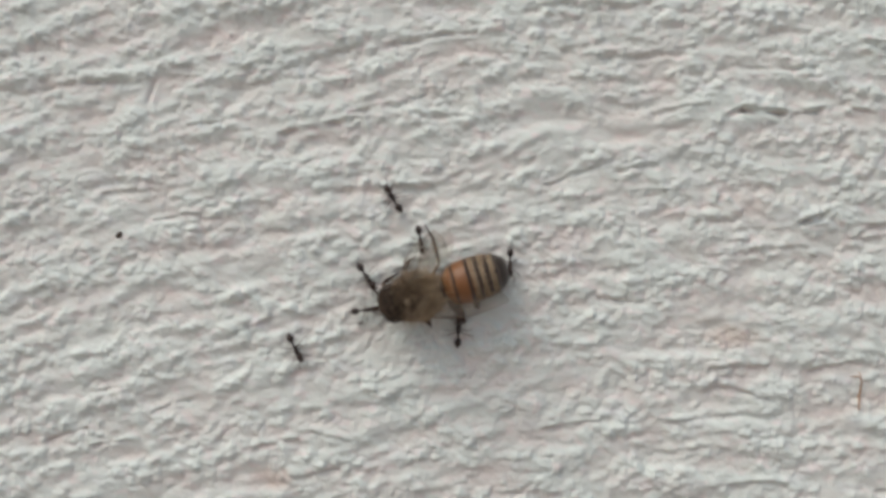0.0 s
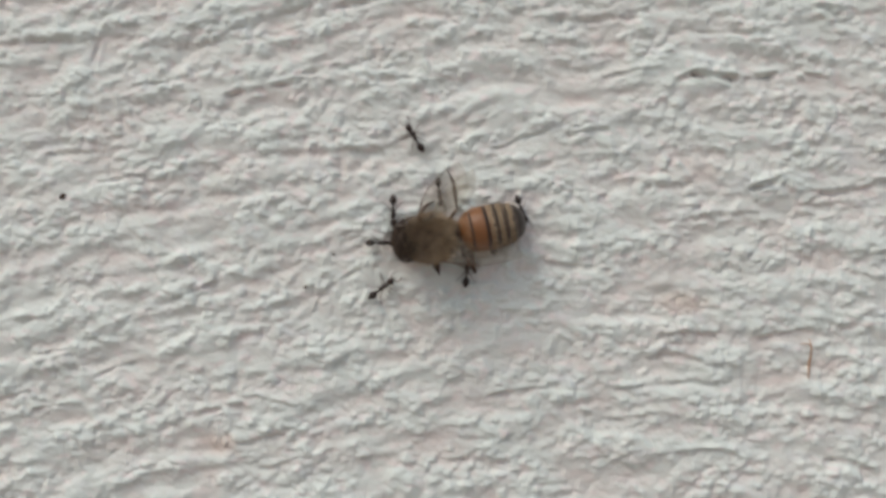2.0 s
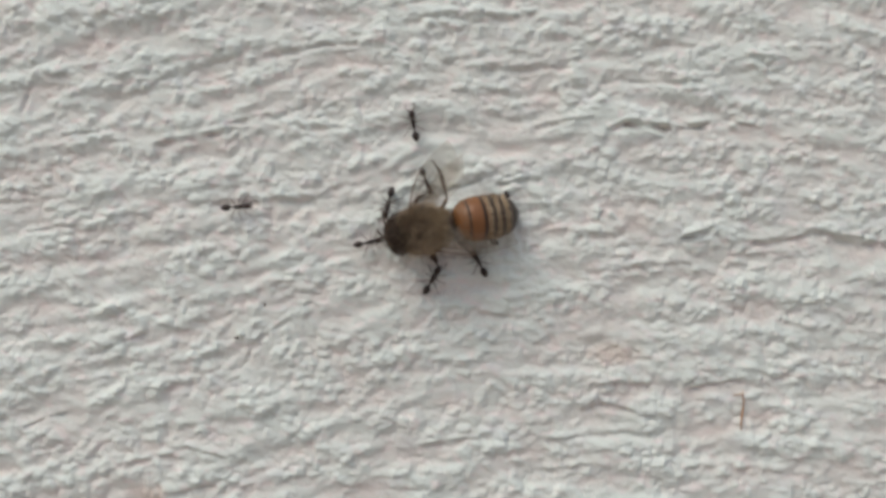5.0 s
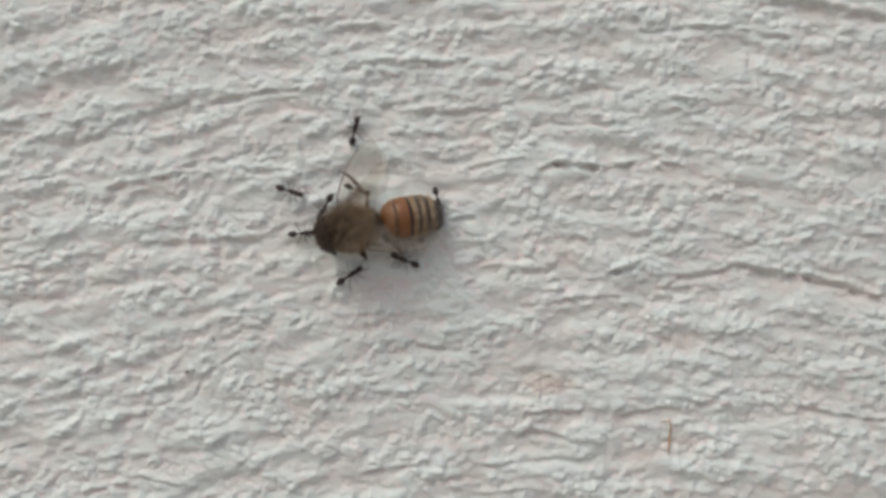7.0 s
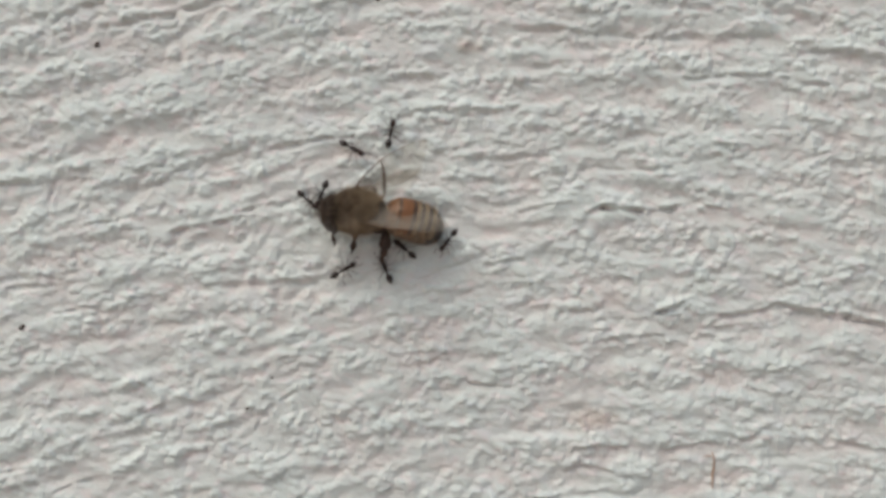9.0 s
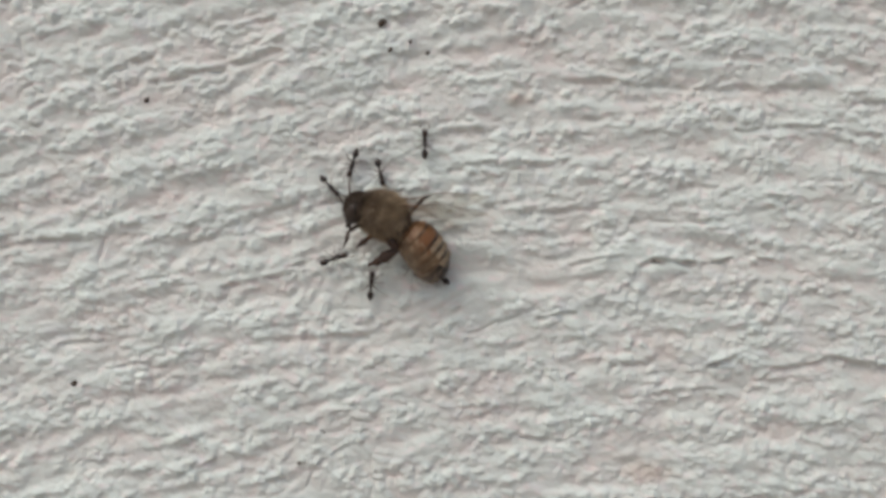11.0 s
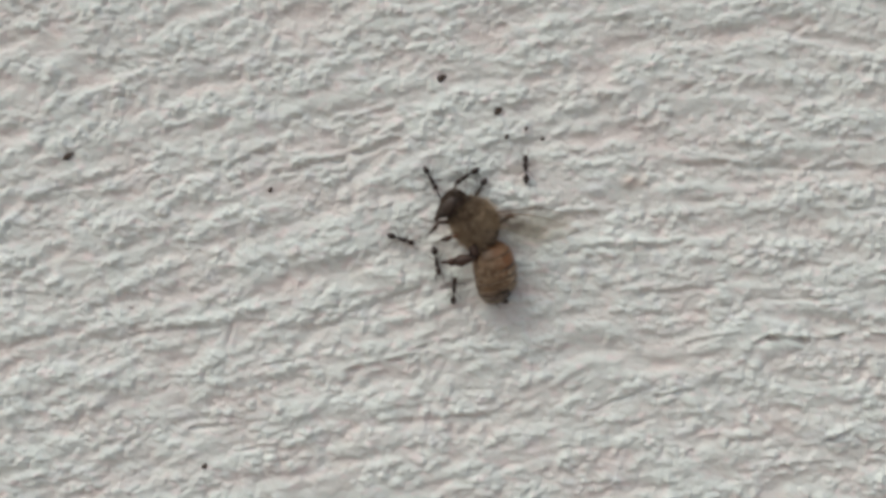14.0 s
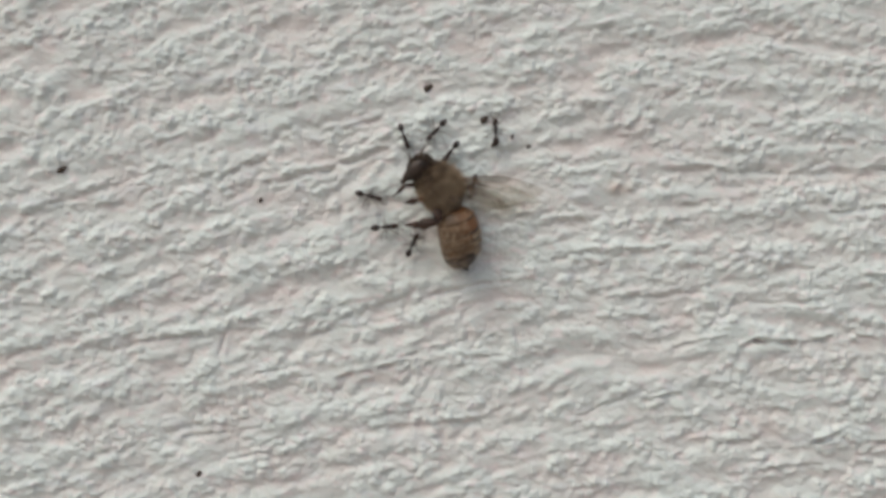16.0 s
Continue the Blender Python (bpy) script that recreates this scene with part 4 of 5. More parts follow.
    walk(MOVING["left_antenna"], [
        (0, feeler_at(1, (0.44, -0.17, -0.88))),
        (0.5, feeler_at(1, (0.17, -0.36, -0.92))),
        (1, feeler_at(1, (0.19, -0.28, -0.94))),
        (1.5, feeler_at(1, (0.24, -0.27, -0.93))),
        (2, feeler_at(1, (0.19, -0.38, -0.90))),
        (2.5, feeler_at(1, (0.28, -0.55, -0.79))),
        (3, feeler_at(1, (0.29, -0.44, -0.85))),
        (3.5, feeler_at(1, (0.51, -0.46, -0.73))),
        (3.7, feeler_at(1, (0.51, -0.44, -0.74))),
        (5.8, feeler_at(1, (0.26, -0.58, -0.77))),
        (6.3, feeler_at(1, (0.36, -0.66, -0.66))),
        (6.8, feeler_at(1, (0.41, -0.56, -0.72))),
        (7.2, feeler_at(1, (0.21, -0.57, -0.80))),
        (7.6, feeler_at(1, (0.46, -0.62, -0.63))),
        (8, feeler_at(1, (0.35, -0.76, -0.54))),
        (8.2, feeler_at(1, (0.32, -0.75, -0.58))),
        (10.3, feeler_at(1, (0.46, -0.88, -0.11))),
        (10.7, feeler_at(1, (0.41, -0.91, -0.02))),
        (11, feeler_at(1, (0.51, -0.85, -0.10))),
        (11.5, feeler_at(1, (0.38, -0.92, 0.11))),
        (12, feeler_at(1, (0.33, -0.94, 0.08))),
        (12.5, feeler_at(1, (0.43, -0.88, 0.19))),
        (13, feeler_at(1, (0.39, -0.91, 0.12))),
        (13.5, feeler_at(1, (0.58, -0.80, 0.16))),
        (14, feeler_at(1, (0.52, -0.85, -0.01))),
        (14.5, feeler_at(1, (0.51, -0.86, 0.09))),
        (15, feeler_at(1, (0.47, -0.88, 0.04))),
        (15.5, feeler_at(1, (0.43, -0.90, 0.06))),
        (16, feeler_at(1, (0.54, -0.83, 0.16))),
    ])
    walk(MOVING["right_forewing"], [
        (0, wing_at((0.4, -1.2, 1.2), (-0.6, -0.58, 1.2), (0.9, -0.4, 0.2))),
        (3.7, wing_at((0.4, -1.2, 1.2), (-0.6, -0.58, 1.2), (0.9, -0.4, 0.2))),
        (5.8, wing_at((0.4, -1.2, 1.2), (-0.67, -0.68, 1.05), (0.9, -0.5, 0.2))),
        (8.2, wing_at((0.4, -1.2, 1.2), (-0.82, -0.54, 1.0), (0.6, -0.8, 0.1))),
        (10.3, wing_at((-0.8, -0.7, 1.1), (-0.91, -0.36, 0.22), (0.0, 0.4, 0.9))),
        (11, wing_at((-0.8, -0.7, 1.1), (-0.92, -0.29, 0.26), (0.14, 0.55, 0.8))),
        (12, wing_at((-0.8, -0.7, 1.1), (-0.83, -0.33, 0.45), (0.3, 0.6, 0.7))),
        (13, wing_at((-0.8, -0.7, 1.1), (-0.81, -0.29, 0.51), (0.37, 0.62, 0.68))),
        (14, wing_at((-0.8, -0.7, 1.1), (-0.77, -0.28, 0.57), (0.45, 0.52, 0.72))),
        (15, wing_at((-0.8, -0.7, 1.1), (-0.81, -0.25, 0.53), (0.44, 0.38, 0.81))),
        (16, wing_at((-0.8, -0.7, 1.1), (-0.79, -0.26, 0.56), (0.49, 0.39, 0.78))),
    ])
    walk(MOVING["right_hindwing"], [
        (0, wing_at((-0.3, -1.2, 1.0), (-0.75, -0.6, 0.6), (0.8, -0.6, 0))),
        (3.7, wing_at((-0.3, -1.2, 1.0), (-0.75, -0.6, 0.6), (0.8, -0.6, 0))),
        (5.8, wing_at((-0.3, -1.2, 1.0), (-0.8, -0.6, 0.6), (0.6, -0.8, 0))),
        (8.2, wing_at((-0.3, -1.2, 1.0), (-0.9, -0.4, 0.6), (0.5, -0.8, 0.1))),
        (10.3, wing_at((-1.2, -0.7, 0.8), (-0.96, -0.26, 0.06), (0.0, 0.4, 0.9))),
        (11, wing_at((-1.2, -0.7, 0.8), (-0.97, -0.23, 0.08), (0.14, 0.55, 0.8))),
        (12, wing_at((-1.2, -0.7, 0.8), (-0.91, -0.3, 0.28), (0.3, 0.6, 0.7))),
        (13, wing_at((-1.2, -0.7, 0.8), (-0.9, -0.28, 0.34), (0.37, 0.62, 0.68))),
        (14, wing_at((-1.2, -0.7, 0.8), (-0.87, -0.27, 0.41), (0.45, 0.52, 0.72))),
        (15, wing_at((-1.2, -0.7, 0.8), (-0.9, -0.25, 0.36), (0.44, 0.38, 0.81))),
        (16, wing_at((-1.2, -0.7, 0.8), (-0.88, -0.26, 0.39), (0.49, 0.39, 0.78))),
    ])
    walk(MOVING["left_forewing"], [
        (0, wing_at((0.4, 1.2, 1.1), (-0.93, 0.18, -0.33), (0.3, 0.8, -0.3))),
        (8.2, wing_at((0.4, 1.2, 1.1), (-0.93, 0.2, -0.28), (0.3, 0.8, -0.2))),
        (10.3, wing_at((-0.8, 0.4, 1.1), (-0.95, -0.27, 0.15), (0.0, 0.4, 0.9))),
        (11, wing_at((-0.8, 0.4, 1.1), (-0.96, -0.21, 0.17), (0.14, 0.55, 0.8))),
        (12, wing_at((-0.8, 0.4, 1.1), (-0.89, -0.27, 0.37), (0.3, 0.6, 0.7))),
        (13, wing_at((-0.8, 0.4, 1.1), (-0.87, -0.24, 0.42), (0.37, 0.62, 0.68))),
        (14, wing_at((-0.8, 0.4, 1.1), (-0.84, -0.23, 0.48), (0.45, 0.52, 0.72))),
        (15, wing_at((-0.8, 0.4, 1.1), (-0.88, -0.21, 0.43), (0.44, 0.38, 0.81))),
        (16, wing_at((-0.8, 0.4, 1.1), (-0.86, -0.22, 0.47), (0.49, 0.39, 0.78))),
    ])
    walk(MOVING["left_hindwing"], [
        (0, wing_at((-0.3, 1.2, 0.9), (-0.95, 0.1, -0.36), (0.3, 0.8, -0.3))),
        (8.2, wing_at((-0.3, 1.2, 0.9), (-0.93, 0.25, -0.25), (0.3, 0.8, -0.2))),
        (10.3, wing_at((-1.2, 0.4, 0.8), (-0.98, -0.19, 0.01), (0.0, 0.4, 0.9))),
        (11, wing_at((-1.2, 0.4, 0.8), (-0.98, -0.17, 0.02), (0.14, 0.55, 0.8))),
        (12, wing_at((-1.2, 0.4, 0.8), (-0.94, -0.25, 0.22), (0.3, 0.6, 0.7))),
        (13, wing_at((-1.2, 0.4, 0.8), (-0.93, -0.23, 0.27), (0.37, 0.62, 0.68))),
        (14, wing_at((-1.2, 0.4, 0.8), (-0.91, -0.23, 0.34), (0.45, 0.52, 0.72))),
        (15, wing_at((-1.2, 0.4, 0.8), (-0.93, -0.21, 0.28), (0.44, 0.38, 0.81))),
        (16, wing_at((-1.2, 0.4, 0.8), (-0.92, -0.22, 0.32), (0.49, 0.39, 0.78))),
    ])
    walk(MOVING["left_fore"], [
        (0, leg_at("left_fore", -20, 0)),
        (8.2, leg_at("left_fore", -18, 0)),
        (10.3, leg_at("left_fore", 0, 0)),
        (16, leg_at("left_fore", 0, 0)),
    ])
    walk(MOVING["left_middle"], [
        (0, leg_at("left_middle", 58, 48)),
        (3.7, leg_at("left_middle", 60, 40)),
        (5.8, leg_at("left_middle", 60, 55)),
        (8.2, leg_at("left_middle", 54, 40)),
        (10.3, leg_at("left_middle", 4, 0)),
        (16, leg_at("left_middle", 0, 0)),
    ])
    walk(MOVING["left_hind"], [
        (0, leg_at("left_hind", 62, 58)),
        (3.7, leg_at("left_hind", 62, 60)),
        (5.8, leg_at("left_hind", 58, 74)),
        (8.2, leg_at("left_hind", 50, 60)),
        (10.3, leg_at("left_hind", 8, 4)),
        (11, leg_at("left_hind", 0, 0)),
        (16, leg_at("left_hind", 0, 0)),
    ])
    walk(MOVING["right_fore"], [
        (0, leg_at("right_fore", 0, 0)),
        (7.2, leg_at("right_fore", 0, 0)),
        (8.2, leg_at("right_fore", -8, 0)),
        (10.3, leg_at("right_fore", -32, 0)),
        (11, leg_at("right_fore", -34, 0)),
        (16, leg_at("right_fore", -42, 0)),
    ])
    walk(MOVING["right_middle"], [
        (0, leg_at("right_middle", 0, 0)),
        (7.2, leg_at("right_middle", 0, 0)),
        (8.2, leg_at("right_middle", -14, 0)),
        (10.3, leg_at("right_middle", -50, 0)),
        (11, leg_at("right_middle", -60, 0)),
        (16, leg_at("right_middle", -72, 0)),
    ])
    walk(MOVING["right_hind"], [
        (0, leg_at("right_hind", 0, -27)),
        (3.7, leg_at("right_hind", 0, -26)),
        (5.8, leg_at("right_hind", 0, -12)),
        (6.3, leg_at("right_hind", 0, 5)),
        (6.8, leg_at("right_hind", 0, 3)),
        (7.6, leg_at("right_hind", 0, 8)),
        (8.2, leg_at("right_hind", -4, -3)),
        (10.3, leg_at("right_hind", -30, -55)),
        (11, leg_at("right_hind", -44, -72)),
        (12.5, leg_at("right_hind", -48, -80)),
        (14, leg_at("right_hind", -60, -104)),
        (16, leg_at("right_hind", -60, -92)),
    ])
    walk(MOVING["head"], [
        (0, pose(0 * MM, 0, 0 * MM)),
        (8.2, pose(0 * MM, 0, 0 * MM)),
        (10.3, pose(0.25 * MM, 0, 0.1 * MM)),
        (16, pose(0.4 * MM, 0, 0.25 * MM)),
    ])
    walk(ANTS["leader"], [
        (0, ant_at(-16.11, 1.69, 123.5)),
        (0.5, ant_at(-14.16, 1.65, 121.6)),
        (1, ant_at(-12.43, 2.34, 118.9)),
        (1.5, ant_at(-11.44, 2.78, 109.2)),
        (2, ant_at(-9.91, 3.83, 123.4)),
        (2.5, ant_at(-7.79, 4.73, 121.1)),
        (3, ant_at(-6.74, 5.69, 114.6)),
        (3.5, ant_at(-6.12, 6.58, 113.3)),
        (3.7, ant_at(-5.82, 7.14, 109.8)),
        (5.8, ant_at(-4.13, 10.08, 96.4)),
        (6.3, ant_at(-4.07, 10.95, 84.0)),
        (6.8, ant_at(-4.32, 12.13, 77.5)),
        (7.2, ant_at(-4.62, 12.85, 81.7)),
        (7.6, ant_at(-5.15, 13.36, 86.0)),
        (8, ant_at(-5.74, 14.27, 81.5)),
        (8.2, ant_at(-5.68, 14.71, 80.1)),
        (10.3, ant_at(-7.52, 18.72, 78.6)),
        (10.7, ant_at(-7.71, 19.56, 87.8)),
        (11, ant_at(-7.68, 20.25, 91.0)),
        (11.5, ant_at(-8.11, 20.45, 82.5)),
        (12, ant_at(-8.79, 21.16, 88.1)),
        (12.5, ant_at(-8.61, 22.15, 92.7)),
        (13, ant_at(-9.14, 23.23, 92.9)),
        (13.5, ant_at(-9.37, 24.61, 88.9)),
        (14, ant_at(-9.26, 25.75, 92.4)),
        (14.5, ant_at(-9.34, 27.12, 85.0)),
        (15, ant_at(-9.78, 28.26, 73.5)),
        (15.5, ant_at(-10.61, 28.99, 83.1)),
        (16, ant_at(-10.77, 29.99, 91.6)),
    ])
    walk(ANTS["head_upper"], [
        (0, ant_at(-18.26, -4.84, -55.8)),
        (0.5, ant_at(-16.35, -4.74, -71.6)),
        (1, ant_at(-14.59, -3.93, -72.6)),
        (1.5, ant_at(-12.70, -3.63, -93.6)),
        (2, ant_at(-11.55, -2.18, -87.0)),
        (2.5, ant_at(-10.34, -1.01, -88.0)),
        (3, ant_at(-9.28, -0.09, -100.7)),
        (3.5, ant_at(-8.72, 0.78, -93.7)),
        (3.7, ant_at(-8.18, 1.28, -100.3)),
        (5.8, ant_at(-6.22, 3.53, -105.0)),
        (6.3, ant_at(-6.20, 4.31, -115.4)),
        (6.8, ant_at(-6.63, 5.33, -115.0)),
        (7.2, ant_at(-7.15, 6.42, -124.6)),
        (7.6, ant_at(-8.11, 7.13, -140.9)),
        (8, ant_at(-9.28, 8.38, -127.7)),
        (8.2, ant_at(-9.84, 8.82, -122.6)),
        (10.3, ant_at(-14.48, 15.54, -98.9)),
        (10.7, ant_at(-14.19, 17.30, -96.0)),
        (11, ant_at(-14.15, 18.54, -106.1)),
        (11.5, ant_at(-14.79, 19.38, -111.2)),
        (12, ant_at(-14.57, 20.27, -123.0)),
        (12.5, ant_at(-14.40, 21.53, -120.5)),
        (13, ant_at(-14.80, 22.97, -126.5)),
        (13.5, ant_at(-14.64, 24.29, -131.7)),
        (14, ant_at(-14.66, 25.20, -148.0)),
        (14.5, ant_at(-14.58, 25.84, -176.1)),
        (15, ant_at(-15.56, 27.51, -158.7)),
        (15.5, ant_at(-16.00, 29.06, -135.7)),
        (16, ant_at(-16.25, 30.33, -134.2)),
    ])
    walk(ANTS["head_front"], [
        (0, ant_at(-18.29, -7.75, 9.0)),
        (0.5, ant_at(-16.70, -8.08, 14.6)),
        (1, ant_at(-15.05, -7.44, 12.6)),
        (1.5, ant_at(-13.56, -7.02, 16.6)),
        (2, ant_at(-12.56, -4.97, 2.0)),
        (2.5, ant_at(-11.36, -3.96, 7.2)),
        (3, ant_at(-10.55, -3.41, 8.5)),
        (3.5, ant_at(-9.93, -2.21, 14.6)),
        (3.7, ant_at(-9.59, -1.79, 11.1)),
        (5.8, ant_at(-7.63, 0.75, 14.8)),
        (6.3, ant_at(-8.41, 2.08, 1.7)),
        (6.8, ant_at(-8.49, 2.89, 12.5)),
        (7.2, ant_at(-9.54, 4.27, -4.9)),
        (7.6, ant_at(-11.03, 5.50, -18.6)),
        (8, ant_at(-11.58, 6.85, -35.8)),
        (8.2, ant_at(-11.88, 7.62, -36.0)),
        (10.3, ant_at(-15.76, 13.87, -49.3)),
        (10.7, ant_at(-16.02, 15.26, -47.9)),
        (11, ant_at(-16.26, 16.42, -45.5)),
        (11.5, ant_at(-16.55, 17.75, -59.9)),
        (12, ant_at(-16.82, 19.02, -75.2)),
        (12.5, ant_at(-16.80, 20.36, -70.6)),
        (13, ant_at(-17.41, 22.00, -70.0)),
        (13.5, ant_at(-17.62, 23.67, -73.7)),
        (14, ant_at(-18.11, 25.00, -62.5)),
        (14.5, ant_at(-18.16, 26.44, -69.2)),
        (15, ant_at(-18.79, 27.57, -71.9)),
        (15.5, ant_at(-19.25, 28.42, -67.6)),
        (16, ant_at(-19.39, 29.80, -70.8)),
    ])
    walk(ANTS["leg_lower"], [
        (0, ant_at(-24.08, -11.04, -61.8)),
        (0.2, ant_at(-22.51, -10.80, -26.0)),
        (0.5, ant_at(-20.07, -10.70, 25.7)),
        (1, ant_at(-15.98, -9.52, 8.3)),
        (1.5, ant_at(-13.37, -8.59, 21.5)),
        (2, ant_at(-12.33, -8.82, 40.3)),
        (2.5, ant_at(-9.39, -6.80, 39.4)),
        (3, ant_at(-7.43, -6.18, 51.8)),
        (3.5, ant_at(-6.17, -5.07, 57.3)),
        (3.7, ant_at(-5.20, -4.58, 40.6)),
        (5.8, ant_at(-2.39, -2.89, 72.3)),
        (6.3, ant_at(-2.86, -1.82, 64.6)),
        (6.8, ant_at(-3.88, -0.65, 50.1)),
        (7.2, ant_at(-5.42, 0.37, 26.1)),
        (7.6, ant_at(-6.81, 0.64, 35.5)),
        (8, ant_at(-7.86, 1.39, 35.8)),
        (8.2, ant_at(-8.33, 1.95, 33.3)),
        (10.3, ant_at(-14.15, 7.14, 29.9)),
        (10.7, ant_at(-15.48, 8.57, 22.8)),
        (11, ant_at(-15.78, 9.78, 20.6)),
        (11.5, ant_at(-17.77, 11.27, -5.4)),
        (12, ant_at(-18.73, 12.29, -1.9)),
        (12.5, ant_at(-18.97, 14.13, -13.5)),
        (13, ant_at(-19.91, 16.02, -22.9)),
        (13.5, ant_at(-20.60, 17.44, -11.2)),
        (14, ant_at(-20.93, 19.35, -19.2)),
        (14.5, ant_at(-21.28, 20.59, -7.4)),
        (15, ant_at(-21.74, 22.14, -22.8)),
        (15.5, ant_at(-22.35, 23.17, -21.1)),
        (16, ant_at(-22.82, 24.22, -15.7)),
    ])
    walk(ANTS["hind_lower"], [
        (0, ant_at(-10.32, -9.37, 89.2)),
        (0.5, ant_at(-9.24, -9.39, 81.7)),
        (1, ant_at(-7.74, -8.81, 74.9)),
        (1.5, ant_at(-6.11, -7.84, 86.8)),
        (2, ant_at(-5.23, -7.14, 86.7)),
        (2.5, ant_at(-3.82, -6.37, 89.4)),
        (3, ant_at(-2.49, -6.17, 92.0)),
        (3.5, ant_at(-1.94, -5.01, 105.5)),
        (3.7, ant_at(-1.22, -4.22, 102.4)),
        (5.8, ant_at(1.52, -0.91, 147.7)),
        (6.3, ant_at(1.26, 0.28, 163.3)),
        (6.8, ant_at(0.85, 1.14, 160.7)),
        (7.2, ant_at(-0.57, 1.61, 154.4)),
        (7.6, ant_at(-2.57, 1.87, 143.6)),
        (8, ant_at(-3.43, 2.29, 146.1)),
        (8.2, ant_at(-3.95, 2.68, 139.9)),
        (10.3, ant_at(-10.56, 5.62, 88.9)),
        (10.7, ant_at(-11.85, 6.36, 83.0)),
        (11, ant_at(-12.30, 7.44, 86.2)),
        (11.5, ant_at(-13.66, 7.90, 81.5)),
        (12, ant_at(-16.63, 9.70, 18.2)),
        (12.5, ant_at(-17.52, 12.69, -15.7)),
        (13, ant_at(-17.51, 14.35, -39.6)),
        (13.5, ant_at(-18.18, 16.00, -47.2)),
        (14, ant_at(-17.57, 17.36, -79.3)),
        (14.5, ant_at(-18.93, 18.89, -51.2)),
        (15, ant_at(-20.29, 19.01, -5.1)),
        (15.5, ant_at(-20.51, 20.87, -23.1)),
        (16, ant_at(-21.34, 21.25, 3.8)),
    ])
    walk(ANTS["abdomen_side"], [
        (0, ant_at(-9.03, -6.26, 106.4)),
        (0.5, ant_at(-7.52, -6.61, 103.1)),
        (1, ant_at(-5.89, -6.01, 103.1)),
        (1.5, ant_at(-4.46, -4.92, 105.9)),
        (2, ant_at(-3.33, -4.53, 110.5)),
        (2.5, ant_at(-1.94, -3.77, 108.7)),
        (3, ant_at(-1.24, -3.11, 108.7)),
        (3.5, ant_at(-0.71, -2.25, 110.1)),
        (3.7, ant_at(-0.40, -1.76, 110.1)),
        (5.8, ant_at(2.40, 1.07, 185.4)),
        (6.3, ant_at(2.40, 1.86, 190.0)),
        (6.8, ant_at(2.12, 2.97, 186.1)),
        (7.2, ant_at(-0.57, 3.37, 172.7)),
        (7.6, ant_at(-0.01, 3.57, 158.4)),
        (8, ant_at(-0.57, 4.63, 150.6)),
        (8.2, ant_at(-1.50, 4.86, 153.0)),
        (10.3, ant_at(-6.76, 7.98, 117.8)),
        (10.7, ant_at(-7.40, 8.51, 117.8)),
        (11, ant_at(-8.61, 9.35, 117.6)),
        (11.5, ant_at(-10.21, 9.84, 109.1)),
        (12, ant_at(-11.74, 10.58, 108.9)),
        (12.5, ant_at(-12.29, 11.02, 116.5)),
        (13, ant_at(-13.55, 11.84, 126.8)),
        (13.5, ant_at(-14.64, 12.83, 114.4)),
        (14, ant_at(-15.93, 14.48, 86.4)),
        (14.5, ant_at(-16.53, 15.85, 93.4)),
        (15, ant_at(-16.67, 17.15, 103.1)),
        (15.5, ant_at(-17.72, 18.04, 97.2)),
        (16, ant_at(-18.72, 19.51, 64.9)),
    ])
    walk(ANTS["tail"], [
        (0, ant_at(-6.12, -3.33, -88.3)),
        (0.5, ant_at(-4.50, -5.14, -107.1)),
        (1, ant_at(-3.11, -3.00, -75.9)),
        (1.5, ant_at(-1.99, -1.77, -70.1)),
        (2, ant_at(-0.87, -1.69, -67.1)),
        (2.5, ant_at(0.85, -1.04, -67.4)),
        (3, ant_at(2.10, -0.91, -103.6)),
        (3.5, ant_at(3.14, 0.06, -115.1)),
        (3.7, ant_at(3.43, 0.33, -135.9)),
        (5.8, ant_at(3.46, 4.48, -55.0)),
        (6.3, ant_at(2.92, 5.32, -51.9)),
        (6.8, ant_at(3.07, 6.68, -70.1)),
        (7.2, ant_at(2.68, 6.76, -75.7)),
        (7.6, ant_at(1.81, 6.13, -95.2)),
        (8, ant_at(1.10, 6.33, -114.6)),
        (8.2, ant_at(0.82, 6.27, -118.2)),
        (10.3, ant_at(-4.06, 8.25, -163.2)),
        (10.7, ant_at(-5.28, 7.92, -246.3)),
        (11, ant_at(-6.25, 8.42, -213.5)),
        (11.5, ant_at(-7.60, 8.61, -200.8)),
        (12, ant_at(-8.84, 8.70, -197.5)),
        (12.5, ant_at(-9.24, 10.03, -226.7)),
        (13, ant_at(-10.18, 11.53, -162.3)),
        (13.5, ant_at(-11.22, 12.60, -186.4)),
        (14, ant_at(-12.01, 13.88, -202.1)),
        (14.5, ant_at(-12.26, 15.12, -147.2)),
        (15, ant_at(-12.25, 17.31, -223.2)),
        (15.5, ant_at(-12.94, 17.62, -230.7)),
        (16, ant_at(-14.08, 18.13, -244.2)),
    ])
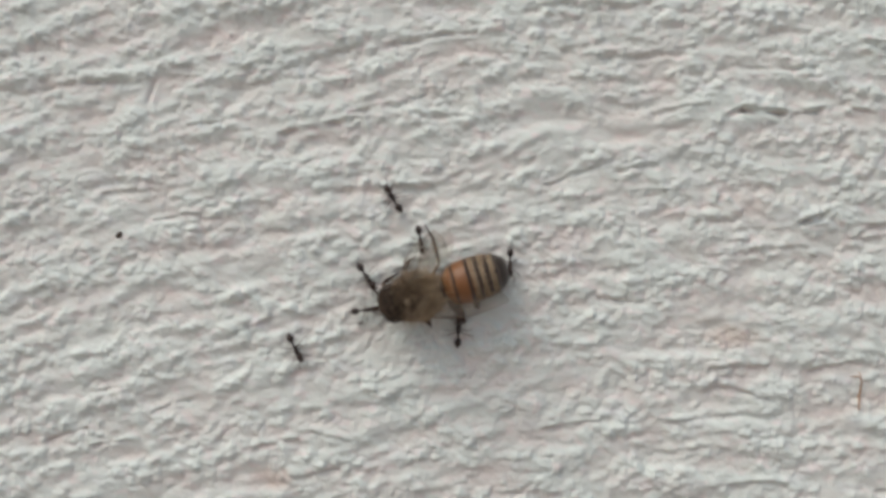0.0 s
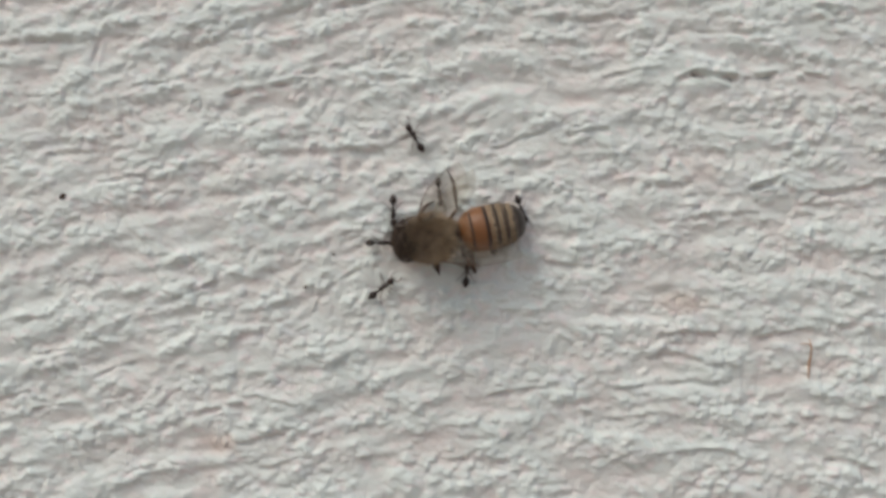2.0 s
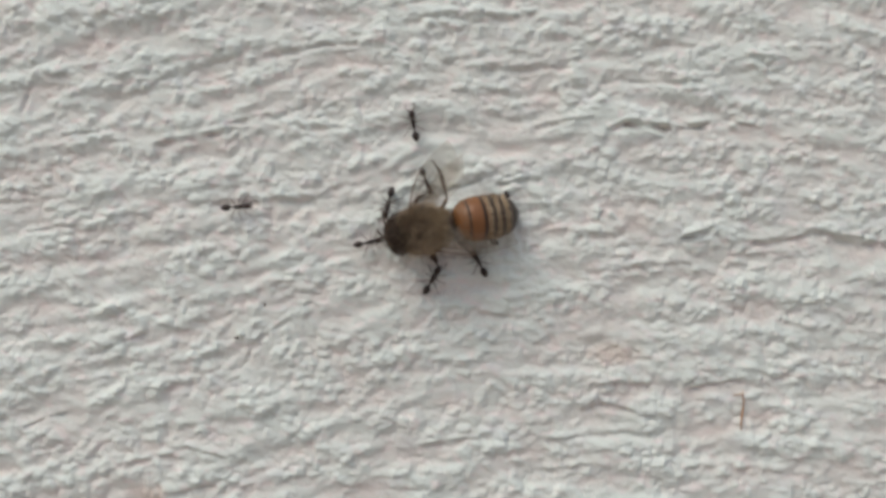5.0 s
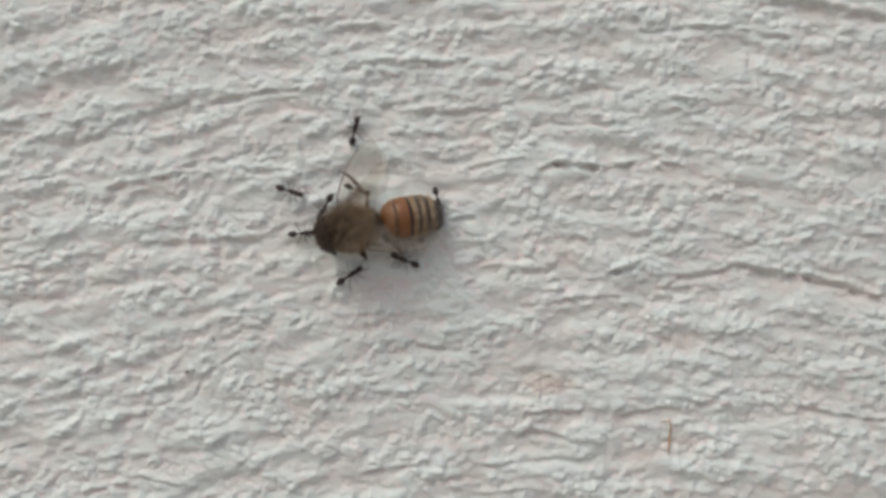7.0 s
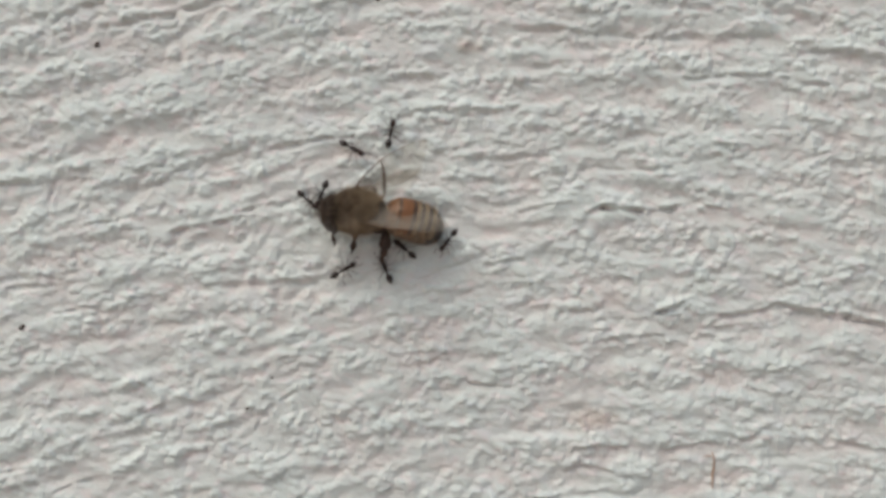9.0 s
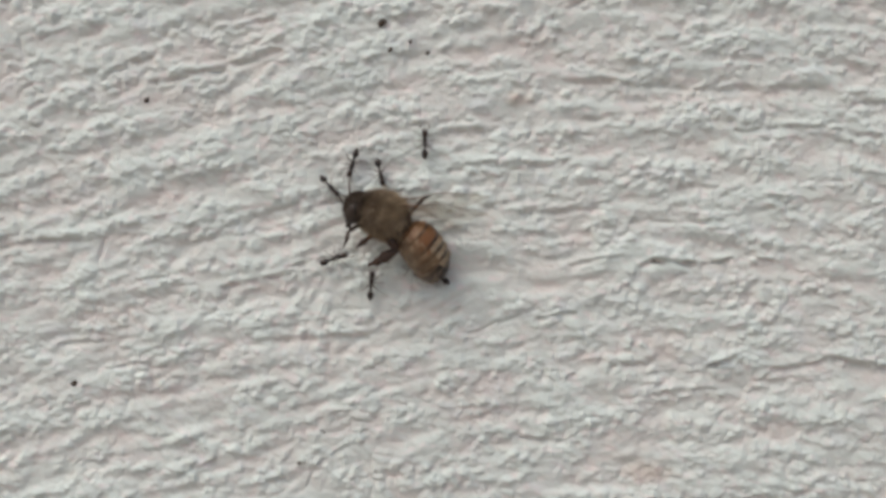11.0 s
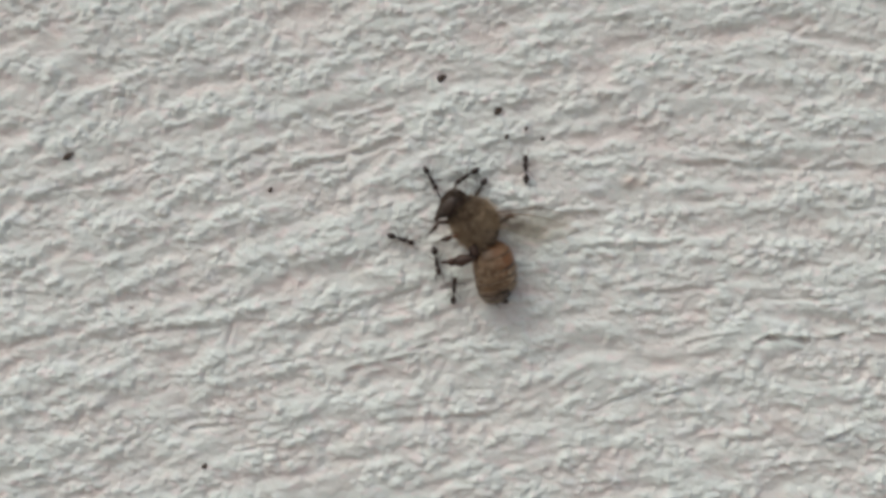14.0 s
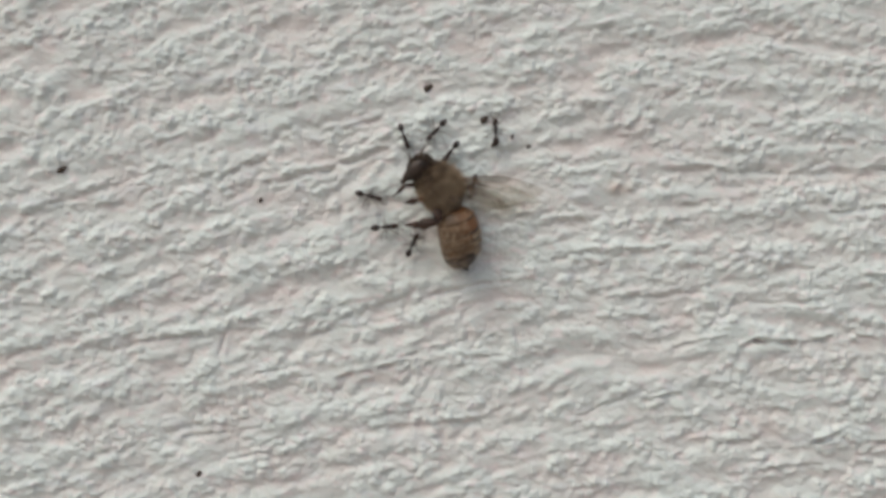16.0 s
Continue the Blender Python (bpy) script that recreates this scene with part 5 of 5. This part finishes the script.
    walk(ANTS["newcomer"], [
        (0, ant_at(-62.40, -2.73, 7.3)),
        (1, ant_at(-57.05, -3.96, 7.5)),
        (2, ant_at(-50.16, -3.86, 6.6)),
        (3, ant_at(-45.19, -1.40, 4.4)),
        (3.7, ant_at(-41.26, 0.22, 5.7)),
        (4.7, ant_at(-23.80, 1.84, 6.6)),
        (5.8, ant_at(-10.44, 2.99, 5.3)),
        (6, ant_at(-9.49, 3.52, -14.0)),
        (6.3, ant_at(-9.95, 3.80, -15.0)),
        (6.5, ant_at(-10.63, 4.23, -14.0)),
        (6.8, ant_at(-10.0, 6.05, -12.0)),
        (7, ant_at(-10.03, 7.20, -17.0)),
        (7.2, ant_at(-9.81, 7.71, -39.3)),
        (7.6, ant_at(-9.56, 8.91, -45.2)),
        (8, ant_at(-9.77, 11.52, -54.9)),
        (8.2, ant_at(-9.37, 12.52, -27.9)),
        (10.3, ant_at(-10.25, 16.14, -27.8)),
        (10.7, ant_at(-10.28, 16.37, -44.8)),
        (11, ant_at(-11.69, 17.74, -75.5)),
        (11.5, ant_at(-12.64, 18.77, -105.9)),
        (12, ant_at(-12.79, 18.56, -103.6)),
        (12.5, ant_at(-12.85, 19.47, -101.0)),
        (13, ant_at(-13.36, 21.14, -110.0)),
        (13.5, ant_at(-13.38, 22.28, -114.0)),
        (14, ant_at(-13.54, 23.91, -119.8)),
        (14.5, ant_at(-12.94, 24.71, -156.0)),
        (15, ant_at(-13.97, 26.37, -127.6)),
        (15.5, ant_at(-14.64, 27.00, -130.4)),
        (16, ant_at(-15.00, 28.21, -128.8)),
    ])
    walk(ANTS["wing_leg"], [
        (0, ant_at(-13.73, -1.64, -77.6)),
        (0.5, ant_at(-11.85, -1.70, -77.5)),
        (1, ant_at(-10.51, -1.63, -77.4)),
        (1.5, ant_at(-9.77, -1.37, -74.1)),
        (2, ant_at(-7.75, -0.52, -81.2)),
        (2.5, ant_at(-5.90, 0.93, -74.0)),
        (3, ant_at(-4.62, 1.88, -81.2)),
        (3.5, ant_at(-4.10, 2.86, -74.5)),
        (3.7, ant_at(-4.15, 3.11, -74.5)),
        (5.8, ant_at(-2.88, 5.77, -42.2)),
        (6.3, ant_at(-3.74, 6.45, -16.3)),
        (6.8, ant_at(-3.83, 7.31, -16.5)),
        (7.2, ant_at(-4.58, 7.65, -19.3)),
        (7.6, ant_at(-5.58, 8.43, -19.0)),
        (8, ant_at(-6.06, 9.56, -40.9)),
        (8.2, ant_at(-6.10, 9.71, -54.2)),
        (10.3, ant_at(-9.65, 12.68, -61.0)),
        (10.7, ant_at(-9.92, 13.66, -53.2)),
        (11, ant_at(-9.94, 15.28, -42.1)),
        (11.5, ant_at(-10.28, 15.87, -41.6)),
        (12, ant_at(-10.01, 15.93, -113.5)),
        (12.5, ant_at(-10.24, 16.68, -117.2)),
        (13, ant_at(-10.44, 18.18, -138.2)),
        (13.5, ant_at(-10.82, 18.89, -151.5)),
        (14, ant_at(-11.53, 21.11, -155.3)),
        (14.5, ant_at(-12.79, 21.76, -102.7)),
        (15, ant_at(-11.93, 23.24, -108.8)),
        (15.5, ant_at(-12.66, 24.07, -102.1)),
        (16, ant_at(-12.96, 24.94, -103.5)),
    ])
    for n, one in enumerate(ANTS.values()):
        stride(one, 0.4, n)


motions()
